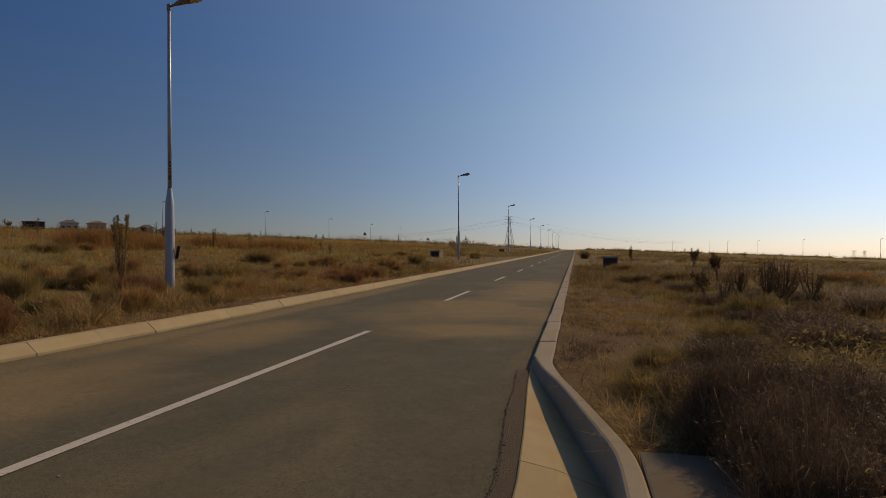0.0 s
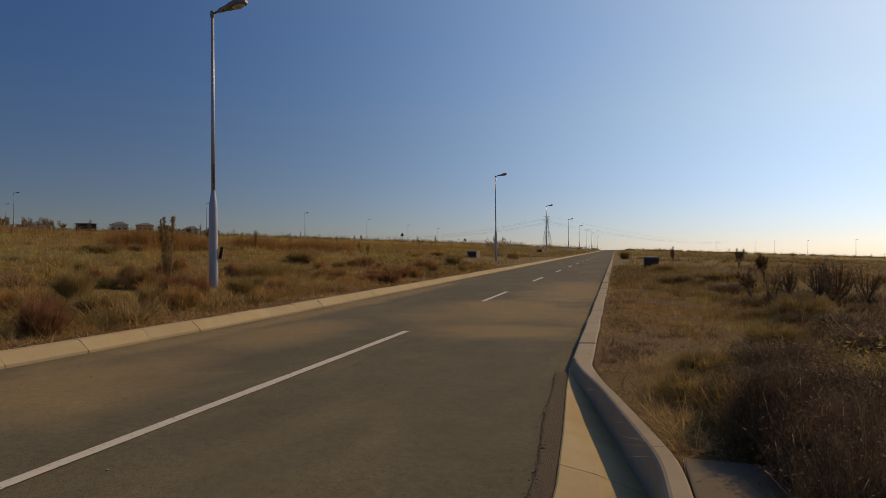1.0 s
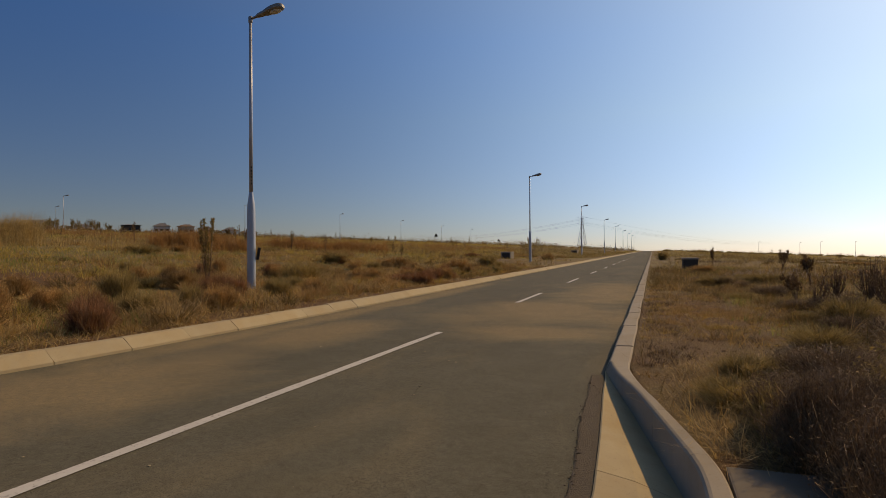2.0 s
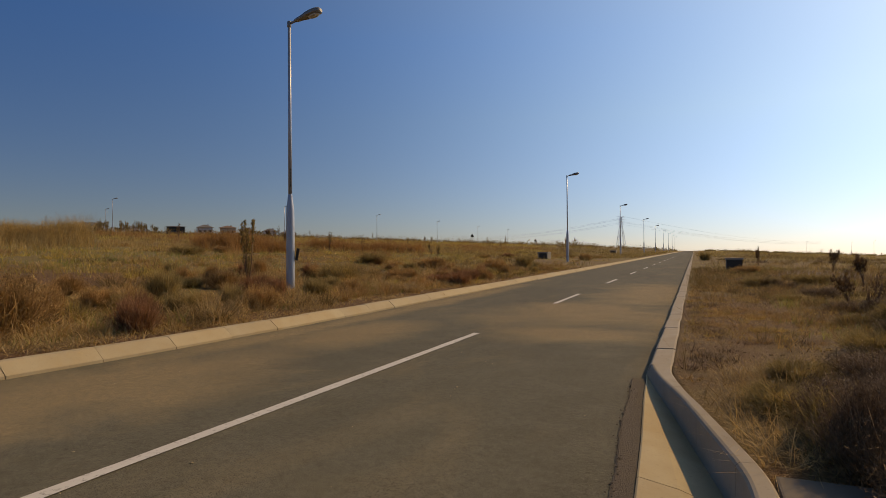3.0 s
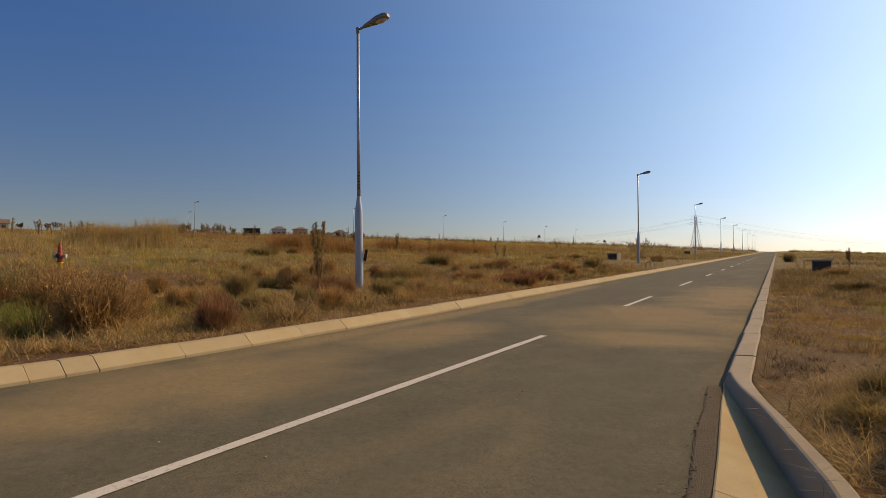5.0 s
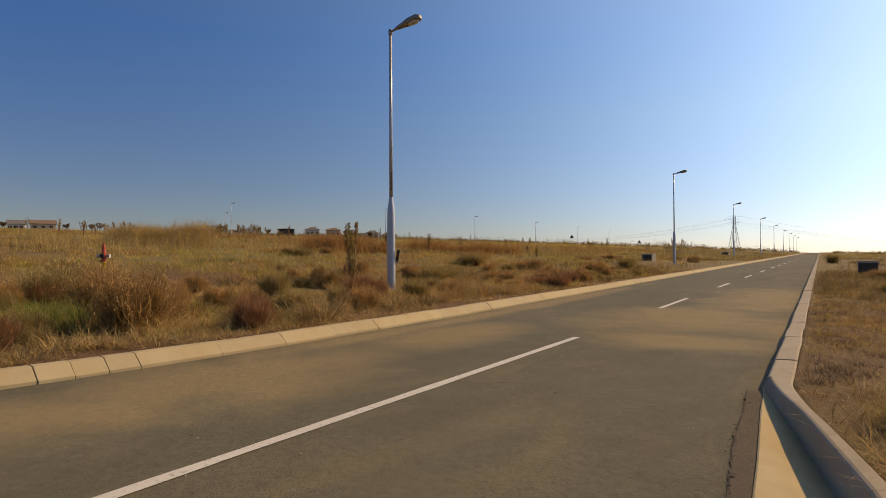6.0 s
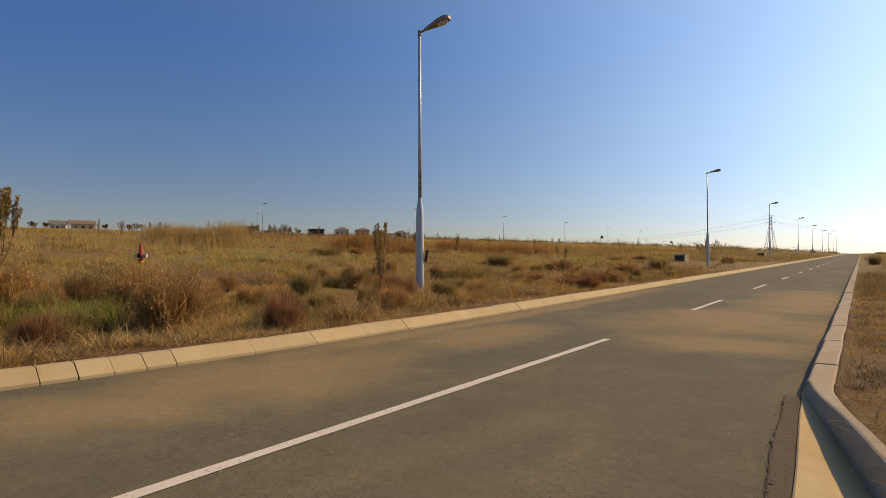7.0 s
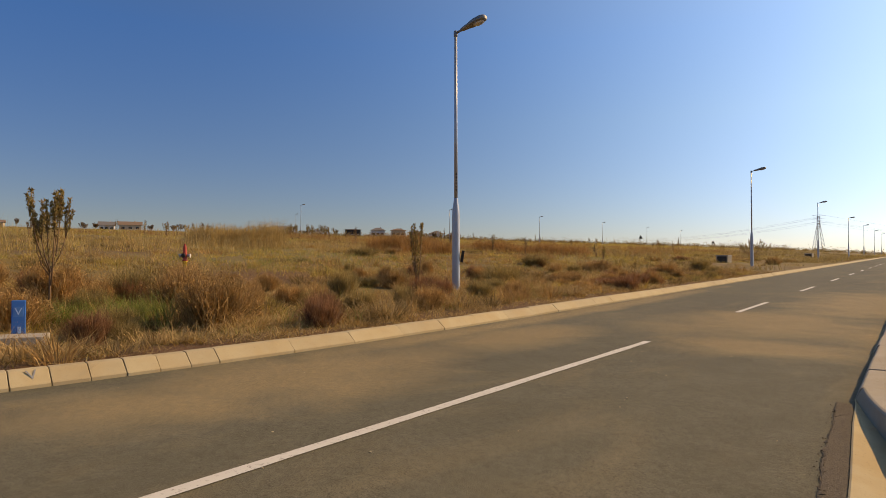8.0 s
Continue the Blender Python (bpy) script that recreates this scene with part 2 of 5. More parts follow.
BARK = plain_material("brown_bark", (0.2, 0.125, 0.07), 0.9, 0.35, 20.0)
BOX_DARK = plain_material("dull_box_dark", (0.07, 0.06, 0.05), 0.85)
GREY_BARK = plain_material("dry_grey_twig", (0.22, 0.17, 0.125), 0.9, 0.3, 20.0)


# ---- land ----
def road_z(y):
    y = np.asarray(y, float)
    up = 0.0052 * np.clip(y - 10, 0, 440)
    return up - 0.02 * np.clip(y - 470, 0, None)


def foot_left(y):
    """Line of the kerb's foot on the far side; it swings away towards a side road behind the camera."""
    y = np.asarray(y, float)
    return -6.0 - 0.016 * np.clip(5.8 - y, 0, None) ** 2


def back_right(y):
    """Back of the kerb on the near side, which steps back at a storm drain inlet."""
    return np.interp(np.asarray(y, float), (-40, 2.8, 3.11, 3.4, 3.78, 4.25, 4.66, 5.2, 5.6, 400), (0.29, 0.29, 0.262, 0.2, 0.115, 0.008, -0.085, -0.175, -0.227, -0.227))


def hills(x, y):
    return (0.035 * np.sin(x * 1.3 + 0.7) * np.cos(y * 0.9) + 0.05 * np.sin(x * 0.37 + y * 0.51) + 0.06 * np.cos(x * 0.23 - y * 0.31))


def land_z(x, y):
    x, y = np.asarray(x, float), np.asarray(y, float)
    base = road_z(y)
    fl, br = foot_left(y) - 0.25, back_right(y)
    u = np.clip(fl - x, 0, None)
    left = 0.1 + 0.004 * np.clip(u, 0, 13) + 0.1 * np.clip(u - 5, 0, 8) + 0.06 * np.clip(u - 13, 0, 26) + 0.044 * np.clip(u - 39, 0, 330)
    left = left + hills(x, y) * np.clip(u / 3, 0, 1)
    v = np.clip(x - br, 0, None)
    right = 0.1 - 0.041 * np.clip(v - 8, 0, None) + 0.8 * hills(x + 5, y) * np.clip((v - 0.8) / 3, 0, 1)
    bed = -0.25
    tl, tr = np.clip((fl + 0.16 - x) / 0.14, 0, 1), np.clip((x - br + 0.06) / 0.05, 0, 1)
    z = bed + (left - bed) * tl + (right - bed) * tr
    return base + z


def mesh_of(name, verts, faces, material, smooth=False):
    me = bpy.data.meshes.new(name)
    me.from_pydata(verts, [], faces)
    me.materials.append(material)
    if smooth:
        me.polygons.foreach_set("use_smooth", [True] * len(me.polygons))
    me.update()
    return me


def axis(*spans):
    out = []
    for lo, hi, step in spans:
        out += list(np.arange(lo, hi, step))
    return np.array(out + [spans[-1][1]])


def build_ground():
    xs = axis((-3800, -800, 300), (-800, -160, 40), (-160, -40, 6), (-40, -12, 1.2), (-12, -5.6, 0.16), (-5.6, -0.7, 0.7), (-0.7, 0.7, 0.03), (0.7, 2.4, 0.08), (2.4, 14, 0.5),
              (14, 60, 4), (60, 300, 30), (300, 3800, 250))
    ys = axis((-900, -40, 120), (-40, -4, 4), (-4, 14, 0.2), (14, 50, 0.8), (50, 160, 5), (160, 700, 30), (700, 4300, 200))
    gx, gy = np.meshgrid(xs, ys)
    gz = land_z(gx, gy)
    nx, ny = len(xs), len(ys)
    k = np.arange((ny - 1) * (nx - 1))
    r, c = k // (nx - 1), k % (nx - 1)
    i0 = r * nx + c
    faces = np.stack([i0, i0 + 1, i0 + nx + 1, i0 + nx], 1)
    me = mesh_of("ground", np.stack([gx, gy, gz], -1).reshape(-1, 3).tolist(), faces.tolist(), SOIL, True)
    return tagged(new("ground", me), "dry brown soil with thatch and patches of bare red earth", "ground", kind="structure")


build_ground()


def build_road():
    ys = axis((-30, 0, 5), (0, 12, 0.5), (12, 60, 4), (60, 900, 20))
    verts, faces = [], []
    edges = lambda y: np.linspace(float(foot_left(y)) - 0.1, float(np.interp(y, (-40, 2.97, 3.82, 5.13, 5.4, 5.9, 400), (-0.26, -0.28, -0.32, -0.4, -0.42, -0.44, -0.44))), 9)
    for y in ys:
        crown = np.array([0, 0.005, 0.01, 0.014, 0.016, 0.014, 0.01, 0.005, 0]) - 0.01
        for x, c in zip(edges(y), crown):
            verts.append((x, y, float(road_z(y)) + c))
    for j in range(len(ys) - 1):
        for i in range(8):
            q = j * 9 + i
            faces.append((q, q + 1, q + 10, q + 9))
    return tagged(new("road", mesh_of("road", verts, faces, ASPHALT, True)), "grey-brown asphalt road dusted with drifted sand", "road", kind="structure")


road = build_road()


def part(name, bm, material, parent, label=""):
    me = bpy.data.meshes.new(name)
    bmesh.ops.recalc_face_normals(bm, faces=bm.faces)
    bm.to_mesh(me)
    bm.free()
    me.materials.append(material)
    ob = new(name, me)
    ob.parent = parent
    return tagged(ob, label)


def thing(name, at, label, category, group="", kind=""):
    ob = new(name)
    ob.empty_display_size = 0.2
    ob.matrix_basis = at if isinstance(at, Matrix) else Matrix.Translation(at)
    return tagged(ob, label, category, group, kind)


def box(bm, cx, cy, cz, sx, sy, sz, bevel=0.0, m=None):
    r = bmesh.ops.create_cube(bm, size=1)
    vs = r["verts"]
    bmesh.ops.scale(bm, vec=(sx, sy, sz), verts=vs)
    if bevel:
        es = list({e for v in vs for e in v.link_edges})
        g = bmesh.ops.bevel(bm, geom=es, offset=bevel, segments=2, affect="EDGES", profile=0.6)
        vs = [v for v in {v for f in g["faces"] for v in f.verts} | {v for v in vs if v.is_valid}]
    bmesh.ops.translate(bm, vec=(cx, cy, cz), verts=vs)
    if m:
        bmesh.ops.transform(bm, matrix=m, verts=vs)
    return vs


def tube(bm, pts, radii, sides=12, caps=True):
    """A tapering tube along points."""
    rings, up = [], Vector((0.13, 0.31, 0.94))
    pts = [Vector(p) for p in pts]
    for k, p in enumerate(pts):
        d = (pts[min(k + 1, len(pts) - 1)] - pts[max(k - 1, 0)]).normalized()
        sx = d.cross(up if abs(d.dot(up)) < 0.98 else Vector((1, 0, 0))).normalized()
        sy = d.cross(sx)
        rings.append([bm.verts.new(p + radii[k] * (math.cos(2 * math.pi * q / sides) * sx + math.sin(2 * math.pi * q / sides) * sy)) for q in range(sides)])
    for r0, r1 in zip(rings, rings[1:]):
        for q in range(sides):
            f = bm.faces.new((r0[q], r0[(q + 1) % sides], r1[(q + 1) % sides], r1[q]))
            f.smooth = True
    if caps:
        bm.faces.new(rings[0])
        bm.faces.new(rings[-1][::-1])


# ---- road furniture ----
def place(x, y):
    return (x, y, float(land_z(x, y)))


LAMP_TOP = 7.84


def build_lamp(at):
    lamp = thing("street_lamp", at, "tall galvanised steel street lamp with a cobra-head lantern beside the road", "street lamp", "street lamps along the road")
    bm = bmesh.new()
    tube(bm, [(0, 0, -0.3), (0, 0, 0.02), (0, 0, 1.5), (0, 0, 2.25), (0, 0, 2.45), (0, 0, 2.62), (0, 0, 2.8)], [0.125, 0.125, 0.122, 0.118, 0.105, 0.078, 0.056], 24, False)
    part("base_section", bm, GALV, lamp, "thick galvanised lower pole section")
    bm = bmesh.new()
    tube(bm, [(0, 0, 2.78), (0, 0, 5), (0, 0, LAMP_TOP)], [0.054, 0.05, 0.043], 20)
    part("pole", bm, GALV, lamp)
    bm = bmesh.new()
    tube(bm, [(0, 0, LAMP_TOP - 0.12), (0, 0, LAMP_TOP - 0.1), (0, 0, LAMP_TOP + 0.05), (0, 0, LAMP_TOP + 0.07)], [0.044, 0.06, 0.06, 0.045], 16)
    part("collar", bm, ALU, lamp)
    bm = bmesh.new()
    tilt = math.tan(radians(10))
    tube(bm, [(0.03, 0, LAMP_TOP), (0.16, 0, LAMP_TOP + 0.16 * tilt), (0.32, 0, LAMP_TOP + 0.32 * tilt)], [0.034, 0.034, 0.034], 12)
    part("arm", bm, ALU, lamp)
    # lantern: a rounded, tapering casting, lofted from oval sections
    bm = bmesh.new()
    secs = [(0.2, 0.045, 0.055), (0.28, 0.075, 0.08), (0.48, 0.105, 0.1), (0.6, 0.145, 0.125), (0.74, 0.17, 0.145), (0.95, 0.165, 0.145), (1.06, 0.13, 0.11), (1.12, 0.065, 0.055)]
    rings = []
    for sx, hw, hh in secs:
        rings.append([bm.verts.new((sx, hw * math.cos(q), LAMP_TOP + sx * tilt + hh * math.sin(q) * (1.0 if math.sin(q) > 0 else 0.55))) for q in np.linspace(0, 2 * math.pi, 17)[:-1]])
    for r0, r1 in zip(rings, rings[1:]):
        for q in range(16):
            bm.faces.new((r0[q], r0[(q + 1) % 16], r1[(q + 1) % 16], r1[q])).smooth = True
    bm.faces.new(rings[0])
    bm.faces.new(rings[-1][::-1])
    head = part("lantern", bm, ALU, lamp, "grey cast cobra-head lantern")
    bm = bmesh.new()
    bmesh.ops.create_uvsphere(bm, u_segments=20, v_segments=10, radius=1)
    bmesh.ops.scale(bm, vec=(0.2, 0.125, 0.07), verts=bm.verts)
    bmesh.ops.rotate(bm, matrix=Matrix.Rotation(-radians(10), 3, "Y"), verts=bm.verts)
    bmesh.ops.translate(bm, vec=(0.86, 0, LAMP_TOP + 0.86 * tilt - 0.045), verts=bm.verts)
    for f in bm.faces:
        f.smooth = True
    part("lens", bm, LENS, head, "clouded plastic lens")
    return lamp


LAMP_X = -10.96
lamp0 = build_lamp(pose(*place(LAMP_X, 14.2)))
for yy in (55.3, 98.3, 146.0, 190.5, 241.0, 288.0, 338.0, 384.0):
    copy_thing(lamp0, pose(LAMP_X, yy, place(LAMP_X, yy)[2] + 0.15 + 0.0013 * yy, 0, 0, random.uniform(-4, 4)))
# painted marks and the open hatch on the first pole
for wid, z in ((0.05, 3.52), (0.06, 3.42), (0.04, 3.33), (0.06, 3.24), (0.05, 3.14), (0.06, 3.05)):
    bm = bmesh.new()
    lo, hi = [], []
    for q in range(6):
        aa = radians(-62 + q * 8)
        lo.append(bm.verts.new((0.0555 * math.cos(aa), 0.0555 * math.sin(aa), z - wid / 2)))
        hi.append(bm.verts.new((0.0555 * math.cos(aa), 0.0555 * math.sin(aa), z + wid / 2)))
    for q in range(5):
        bm.faces.new((lo[q], lo[q + 1], hi[q + 1], hi[q]))
    part("marking_bar", bm, DARK, lamp0, "small dark painted mark on the pole")
bm = bmesh.new()
tube(bm, [(0.08, 0.06, 0.88), (0.14, 0.1, 0.87), (0.17, 0.1, 0.9)], [0.014, 0.014, 0.014], 8)
box(bm, 0.17, 0.1, 1.02, 0.1, 0.02, 0.36, 0.009, Matrix.Translation((0.19, 0.1, 1.02)) @ Matrix.Rotation(radians(12), 4, "Y") @ Matrix.Translation((-0.19, -0.1, -1.02)))
part("access_flap", bm, DARK, lamp0, "dark access flap standing open")


# ---- centre line ----
def line_piece(y0, y1, label):
    ys = np.linspace(y0, y1, max(2, int((y1 - y0) / 0.5)))
    bm = bmesh.new()
    rows = []
    for y in ys:
        w = 0.049 + 0.004 * math.sin(y * 7.3) + random.uniform(-0.003, 0.003)
        z = float(road_z(y)) + 0.0105
        rows.append((bm.verts.new((-2.94 - w, y, z)), bm.verts.new((-2.94 + w, y, z))))
    for r0, r1 in zip(rows, rows[1:]):
        bm.faces.new((r0[0], r0[1], r1[1], r1[0]))
    return part("road_marking", bm, PAINT, road, label)


line_piece(-6.0, 8.1, "worn white solid centre line")
for k in range(12):
    line_piece(13.25 + 8.5 * k, 16.35 + 8.5 * k, "worn white centre dash")


# ---- the drain inlet on the near side ----
SECTIONS = (  # y, foot x, foot z, inner top x, outer top x
    (5.95, -0.455, 0.0, -0.41, -0.228), (5.6, -0.395, -0.02, -0.36, -0.227), (5.2, -0.3, -0.045, -0.285, -0.175), (4.66, -0.165, -0.09, -0.155, -0.085), (4.25, -0.08, -0.11, -0.071, 0.008),
    (3.78, 0.02, -0.12, 0.029, 0.115), (3.4, 0.1, -0.13, 0.108, 0.2), (3.11, 0.16, -0.14, 0.168, 0.262), (2.9, 0.17, -0.14, 0.188, 0.285), (2.6, 0.175, -0.12, 0.19, 0.29), (1.0, 0.175, -0.12, 0.19, 0.29), (-30.0, 0.175, -0.12, 0.19, 0.29))


def smooth_sections(n=46):
    ys = np.concatenate([np.linspace(5.95, 2.4, n), [1.0, -30.0]])
    src = np.array(SECTIONS)[::-1]
    out = []
    for y in ys:
        out.append((y, *[float(np.mean([np.interp(y + d, src[:, 0], src[:, c]) for d in (-0.14, -0.07, 0, 0.07, 0.14)])) if y < 5.75 else float(np.interp(y, src[:, 0], src[:, c])) for c in range(1, 5)]))
    return out


def apron_edge(y):
    return float(np.interp(y, (-40, 2.97, 3.82, 5.13, 5.4, 5.9), (-0.28, -0.3, -0.34, -0.42, -0.43, -0.45)))


inlet = thing("drain_inlet", (0, 0, 0), "concrete kerb inlet with a dusty sloping apron beside the road", "drain inlet")
secs = smooth_sections()


def loft(rows, closed_ends=True):
    bm = bmesh.new()
    rings = [[bm.verts.new(p) for p in r] for r in rows]
    for r0, r1 in zip(rings, rings[1:]):
        for q in range(len(r0) - 1):
            bm.faces.new((r0[q], r0[q + 1], r1[q + 1], r1[q])).smooth = False
    if closed_ends:
        bm.faces.new(rings[0])
        bm.faces.new(rings[-1][::-1])
    return bm


def wall_profile(y, fx, fz, ix, ox):
    top = float(np.interp(y, (4.4, 5.75), (0.155, 0.108)))
    return [(min(fx, ix), y, -0.3), (fx, y, fz + 0.004), (fx + (ix - fx) * 0.3, y, fz + 0.035), (ix - 0.006, y, top - 0.022), (ix + 0.004, y, top - 0.009), (ix + 0.018, y, top - 0.002), (ox - 0.014, y, top + 0.002), (ox, y, top - 0.01), (ox, y, -0.3)]


src = np.array(secs)[::-1]
cuts = (5.94, 4.86, 4.02, 3.2, 1.9, -5.0, -30.0)
for y1, y0 in zip(cuts, cuts[1:]):
    ys = [y1 - 0.0015] + [q[0] for q in secs if y0 + 0.02 < q[0] < y1 - 0.02] + [y0 + 0.0015]
    rows = [wall_profile(y, *[float(np.interp(y, src[:, 0], src[:, c])) for c in range(1, 5)]) for y in ys]
    part("inlet_kerb", loft(rows), KERB_SHADED, inlet)
for y1, y0 in ((5.93, 3.235), (3.228, 1.4), (1.385, -5.0), (-5.015, -30.0)):
    ys = np.linspace(y1, y0, 14)
    rows = []
    for y in ys:
        fx, fz = [float(np.interp(y, src[:, 0], src[:, c])) for c in (1, 2)]
        ex = min(apron_edge(y), fx - 0.01)
        rows.append([(ex, y, -0.3), (ex, y, 0.0), (ex + 0.01, y, 0.006), (ex + 0.45 * (fx - ex), y, 0.22 * fz), (fx + 0.1, y, fz - 0.01), (fx + 0.1, y, -0.3)])
    part("apron_slab", loft(rows), KERB, inlet, "sand-coloured concrete apron slab")
bm = bmesh.new()
box(bm, 0.575, 0.4, 0.085, 0.56, 5.36, 0.13, 0.012)
# shade of the bushes is put into this slab's dark concrete colour
part("cover_slab", bm, concrete_material("bush_shaded_concrete", (0.17, 0.15, 0.125), (0.1, 0.086, 0.07), (0.15, 0.1, 0.055), 0.6), inlet, "grey concrete cover slab")

# broken strip of asphalt along the apron
bm = bmesh.new()
rows = []
for k, y in enumerate(np.linspace(5.75, -4.0, 160)):
    left = float(np.interp(y, (-4, 3.0, 3.45, 4.24, 4.9, 5.7), (-0.41, -0.418, -0.442, -0.507, -0.525, -0.572))) + 0.018 * noise.noise((y * 9, 3.1, 0)) + 0.012 * noise.noise((y * 31, 1.1, 0))
    rows.append((bm.verts.new((left, y, -0.004 + 0.006 * noise.noise((y * 20, 5, 0)))), bm.verts.new((left + 0.012, y, 0.0)), bm.verts.new((apron_edge(y) - 0.006 + 0.008 * noise.noise((y * 15, 9, 0)), y, -0.003))))
for r0, r1 in zip(rows, rows[1:]):
    bm.faces.new((r0[0], r0[1], r1[1], r1[0]))
    bm.faces.new((r0[1], r0[2], r1[2], r1[1]))
part("repair_strip", bm, ASPHALT_PATCH, road, "crumbling darker asphalt strip beside the apron")
bm = bmesh.new()
for k in range(170):
    y = random.uniform(1.5, 5.7)
    x = float(np.interp(y, (-4, 3.0, 3.45, 4.24, 4.9, 5.7), (-0.41, -0.418, -0.442, -0.507, -0.525, -0.572))) + random.gauss(0, 0.014)
    r = random.uniform(0.002, 0.007)
    bmesh.ops.create_icosphere(bm, subdivisions=1, radius=r, matrix=Matrix.Translation((x, y, 0.002)) @ Matrix.Diagonal((random.uniform(0.7, 1.4), random.uniform(0.7, 1.4), 0.6, 1)))
chips = part("asphalt_chips", bm, ASPHALT_PATCH, None)
tagged(chips, "loose dark asphalt crumbs along the broken edge", "gravel", kind="stuff")


# ---- blades, stems and litter ----
rng = np.random.default_rng(7)


def vnoise(x, y, size, seed):
    """Smooth random field from 0 to 1 with lumps of that size."""
    gx, gy = np.asarray(x) / size + seed * 17.3, np.asarray(y) / size + seed * 5.7
    ix, iy = np.floor(gx), np.floor(gy)
    fx, fy = gx - ix, gy - iy
    fx, fy = fx * fx * (3 - 2 * fx), fy * fy * (3 - 2 * fy)
    h = lambda p, q: np.mod(np.sin(p * 127.1 + q * 311.7 + seed * 74.7) * 43758.5453, 1.0)
    return (h(ix, iy) * (1 - fx) + h(ix + 1, iy) * fx) * (1 - fy) + (h(ix, iy + 1) * (1 - fx) + h(ix + 1, iy + 1) * fx) * fy


def strands(base, height, width, lean, curl, levels=3, taper=1.0, az=None):
    """Bent ribbons from base points: arrays of vertices and triangles."""
    n = len(base)
    az = rng.uniform(0, 2 * np.pi, n) if az is None else az
    dx, dy = np.cos(az), np.sin(az)
    turn = az + rng.uniform(0.5, 2.6, n)
    wx, wy = np.cos(turn), np.sin(turn)
    rows = []
    for k in range(levels):
        f = k / (levels - 1)
        out = height * (lean * f + curl * f * f)
        up = height * f * np.sqrt(np.clip(1 - (0.55 * (lean + curl * f)) ** 2, 0.12, 1))
        c = base + np.stack([dx * out, dy * out, up], 1)
        if k == levels - 1:
            rows.append(c[:, None, :])
        else:
            w = (width * (1 - taper * 0.6 * f) / 2)[:, None]
            side = np.stack([wx, wy, np.zeros(n)], 1) * w
            rows.append(np.stack([c - side, c + side], 1))
    v = np.concatenate(rows, 1)
    m = v.shape[1]
    tri = []
    for k in range(levels - 2):
        q = 2 * k
        tri += [(q, q + 1, q + 3), (q, q + 3, q + 2)]
    q = 2 * (levels - 2)
    tri.append((q, q + 1, q + 2))
    f = (np.arange(n)[:, None, None] * m + np.array(tri)[None]).reshape(-1, 3)
    return v.reshape(-1, 3), f


def tri_mesh(name, parts_, material):
    vs, fs, off = [], [], 0
    for v, f in parts_:
        vs.append(v)
        fs.append(f + off)
        off += len(v)
    v, f = np.concatenate(vs), np.concatenate(fs)
    me = bpy.data.meshes.new(name)
    me.vertices.add(len(v))
    me.vertices.foreach_set("co", v.astype(np.float32).ravel())
    me.loops.add(f.size)
    me.loops.foreach_set("vertex_index", f.astype(np.int32).ravel())
    me.polygons.add(len(f))
    me.polygons.foreach_set("loop_start", np.arange(0, f.size, 3, dtype=np.int32))
    me.update(calc_edges=True)
    me.materials.append(material)
    return me


def scatter(count, x0, x1, y0, y1, keep=None):
    x, y = rng.uniform(x0, x1, count), rng.uniform(y0, y1, count)
    ok = (x < foot_left(y) - 0.34) | (x > back_right(y) + 0.03)
    ok &= ~((x > 0.2) & (x < 1.25) & (y < 3.1))
    if keep is not None:
        ok &= rng.uniform(0, 1, count) < keep(x, y)
    return x[ok], y[ok]


def tufts(x, y, per, spread, h0, h1, width, lean=0.25, curl=0.35, levels=3, sink=0.01):
    n = len(x)
    big = rng.uniform(h0, h1, n)
    k = np.repeat(np.arange(n), per)
    bx = x[k] + rng.normal(0, 1, len(k)) * spread
    by = y[k] + rng.normal(0, 1, len(k)) * spread
    on = (bx < foot_left(by) - 0.27) | (bx > back_right(by) + 0.05)
    k, bx, by = k[on], bx[on], by[on]
    h = big[k] * rng.uniform(0.5, 1.15, len(k)) * (0.55 + 0.8 * vnoise(bx, by, 1.7, 12) * (0.6 + 0.7 * vnoise(bx, by, 9, 13)))
    base = np.stack([bx, by, land_z(bx, by) - sink], 1)
    return strands(base, h, width * rng.uniform(0.7, 1.3, len(k)), lean * rng.uniform(0.1, 1.8, len(k)), curl * rng.uniform(0, 1.8, len(k)), levels)


def tussocks(x, y, per, r0, r1, h0, h1, width, droop=0.9, levels=4):
    """Separate rounded clumps: blades fan outwards and hang over at the rim."""
    n = len(x)
    rad, big = rng.uniform(r0, r1, n), rng.uniform(h0, h1, n)
    k = np.repeat(np.arange(n), per)
    az, q = rng.uniform(0, 2 * np.pi, len(k)), np.sqrt(rng.uniform(0, 1, len(k)))
    bx, by = x[k] + np.cos(az) * rad[k] * q, y[k] + np.sin(az) * rad[k] * q
    on = (bx < foot_left(by) - 0.3) | (bx > back_right(by) + 0.06)
    k, az, q, bx, by = k[on], az[on], q[on], bx[on], by[on]
    h = big[k] * rng.uniform(0.6, 1.1, len(k)) * (1.0 - 0.35 * q)
    base = np.stack([bx, by, land_z(bx, by) - 0.01], 1)
    return strands(base, h, width * rng.uniform(0.6, 1.4, len(k)), 0.15 + 0.5 * q * rng.uniform(0.3, 1.3, len(k)), droop * (0.2 + q) * rng.uniform(0.1, 1.2, len(k)), levels, 1.0, az + rng.normal(0, 0.5, len(k)))


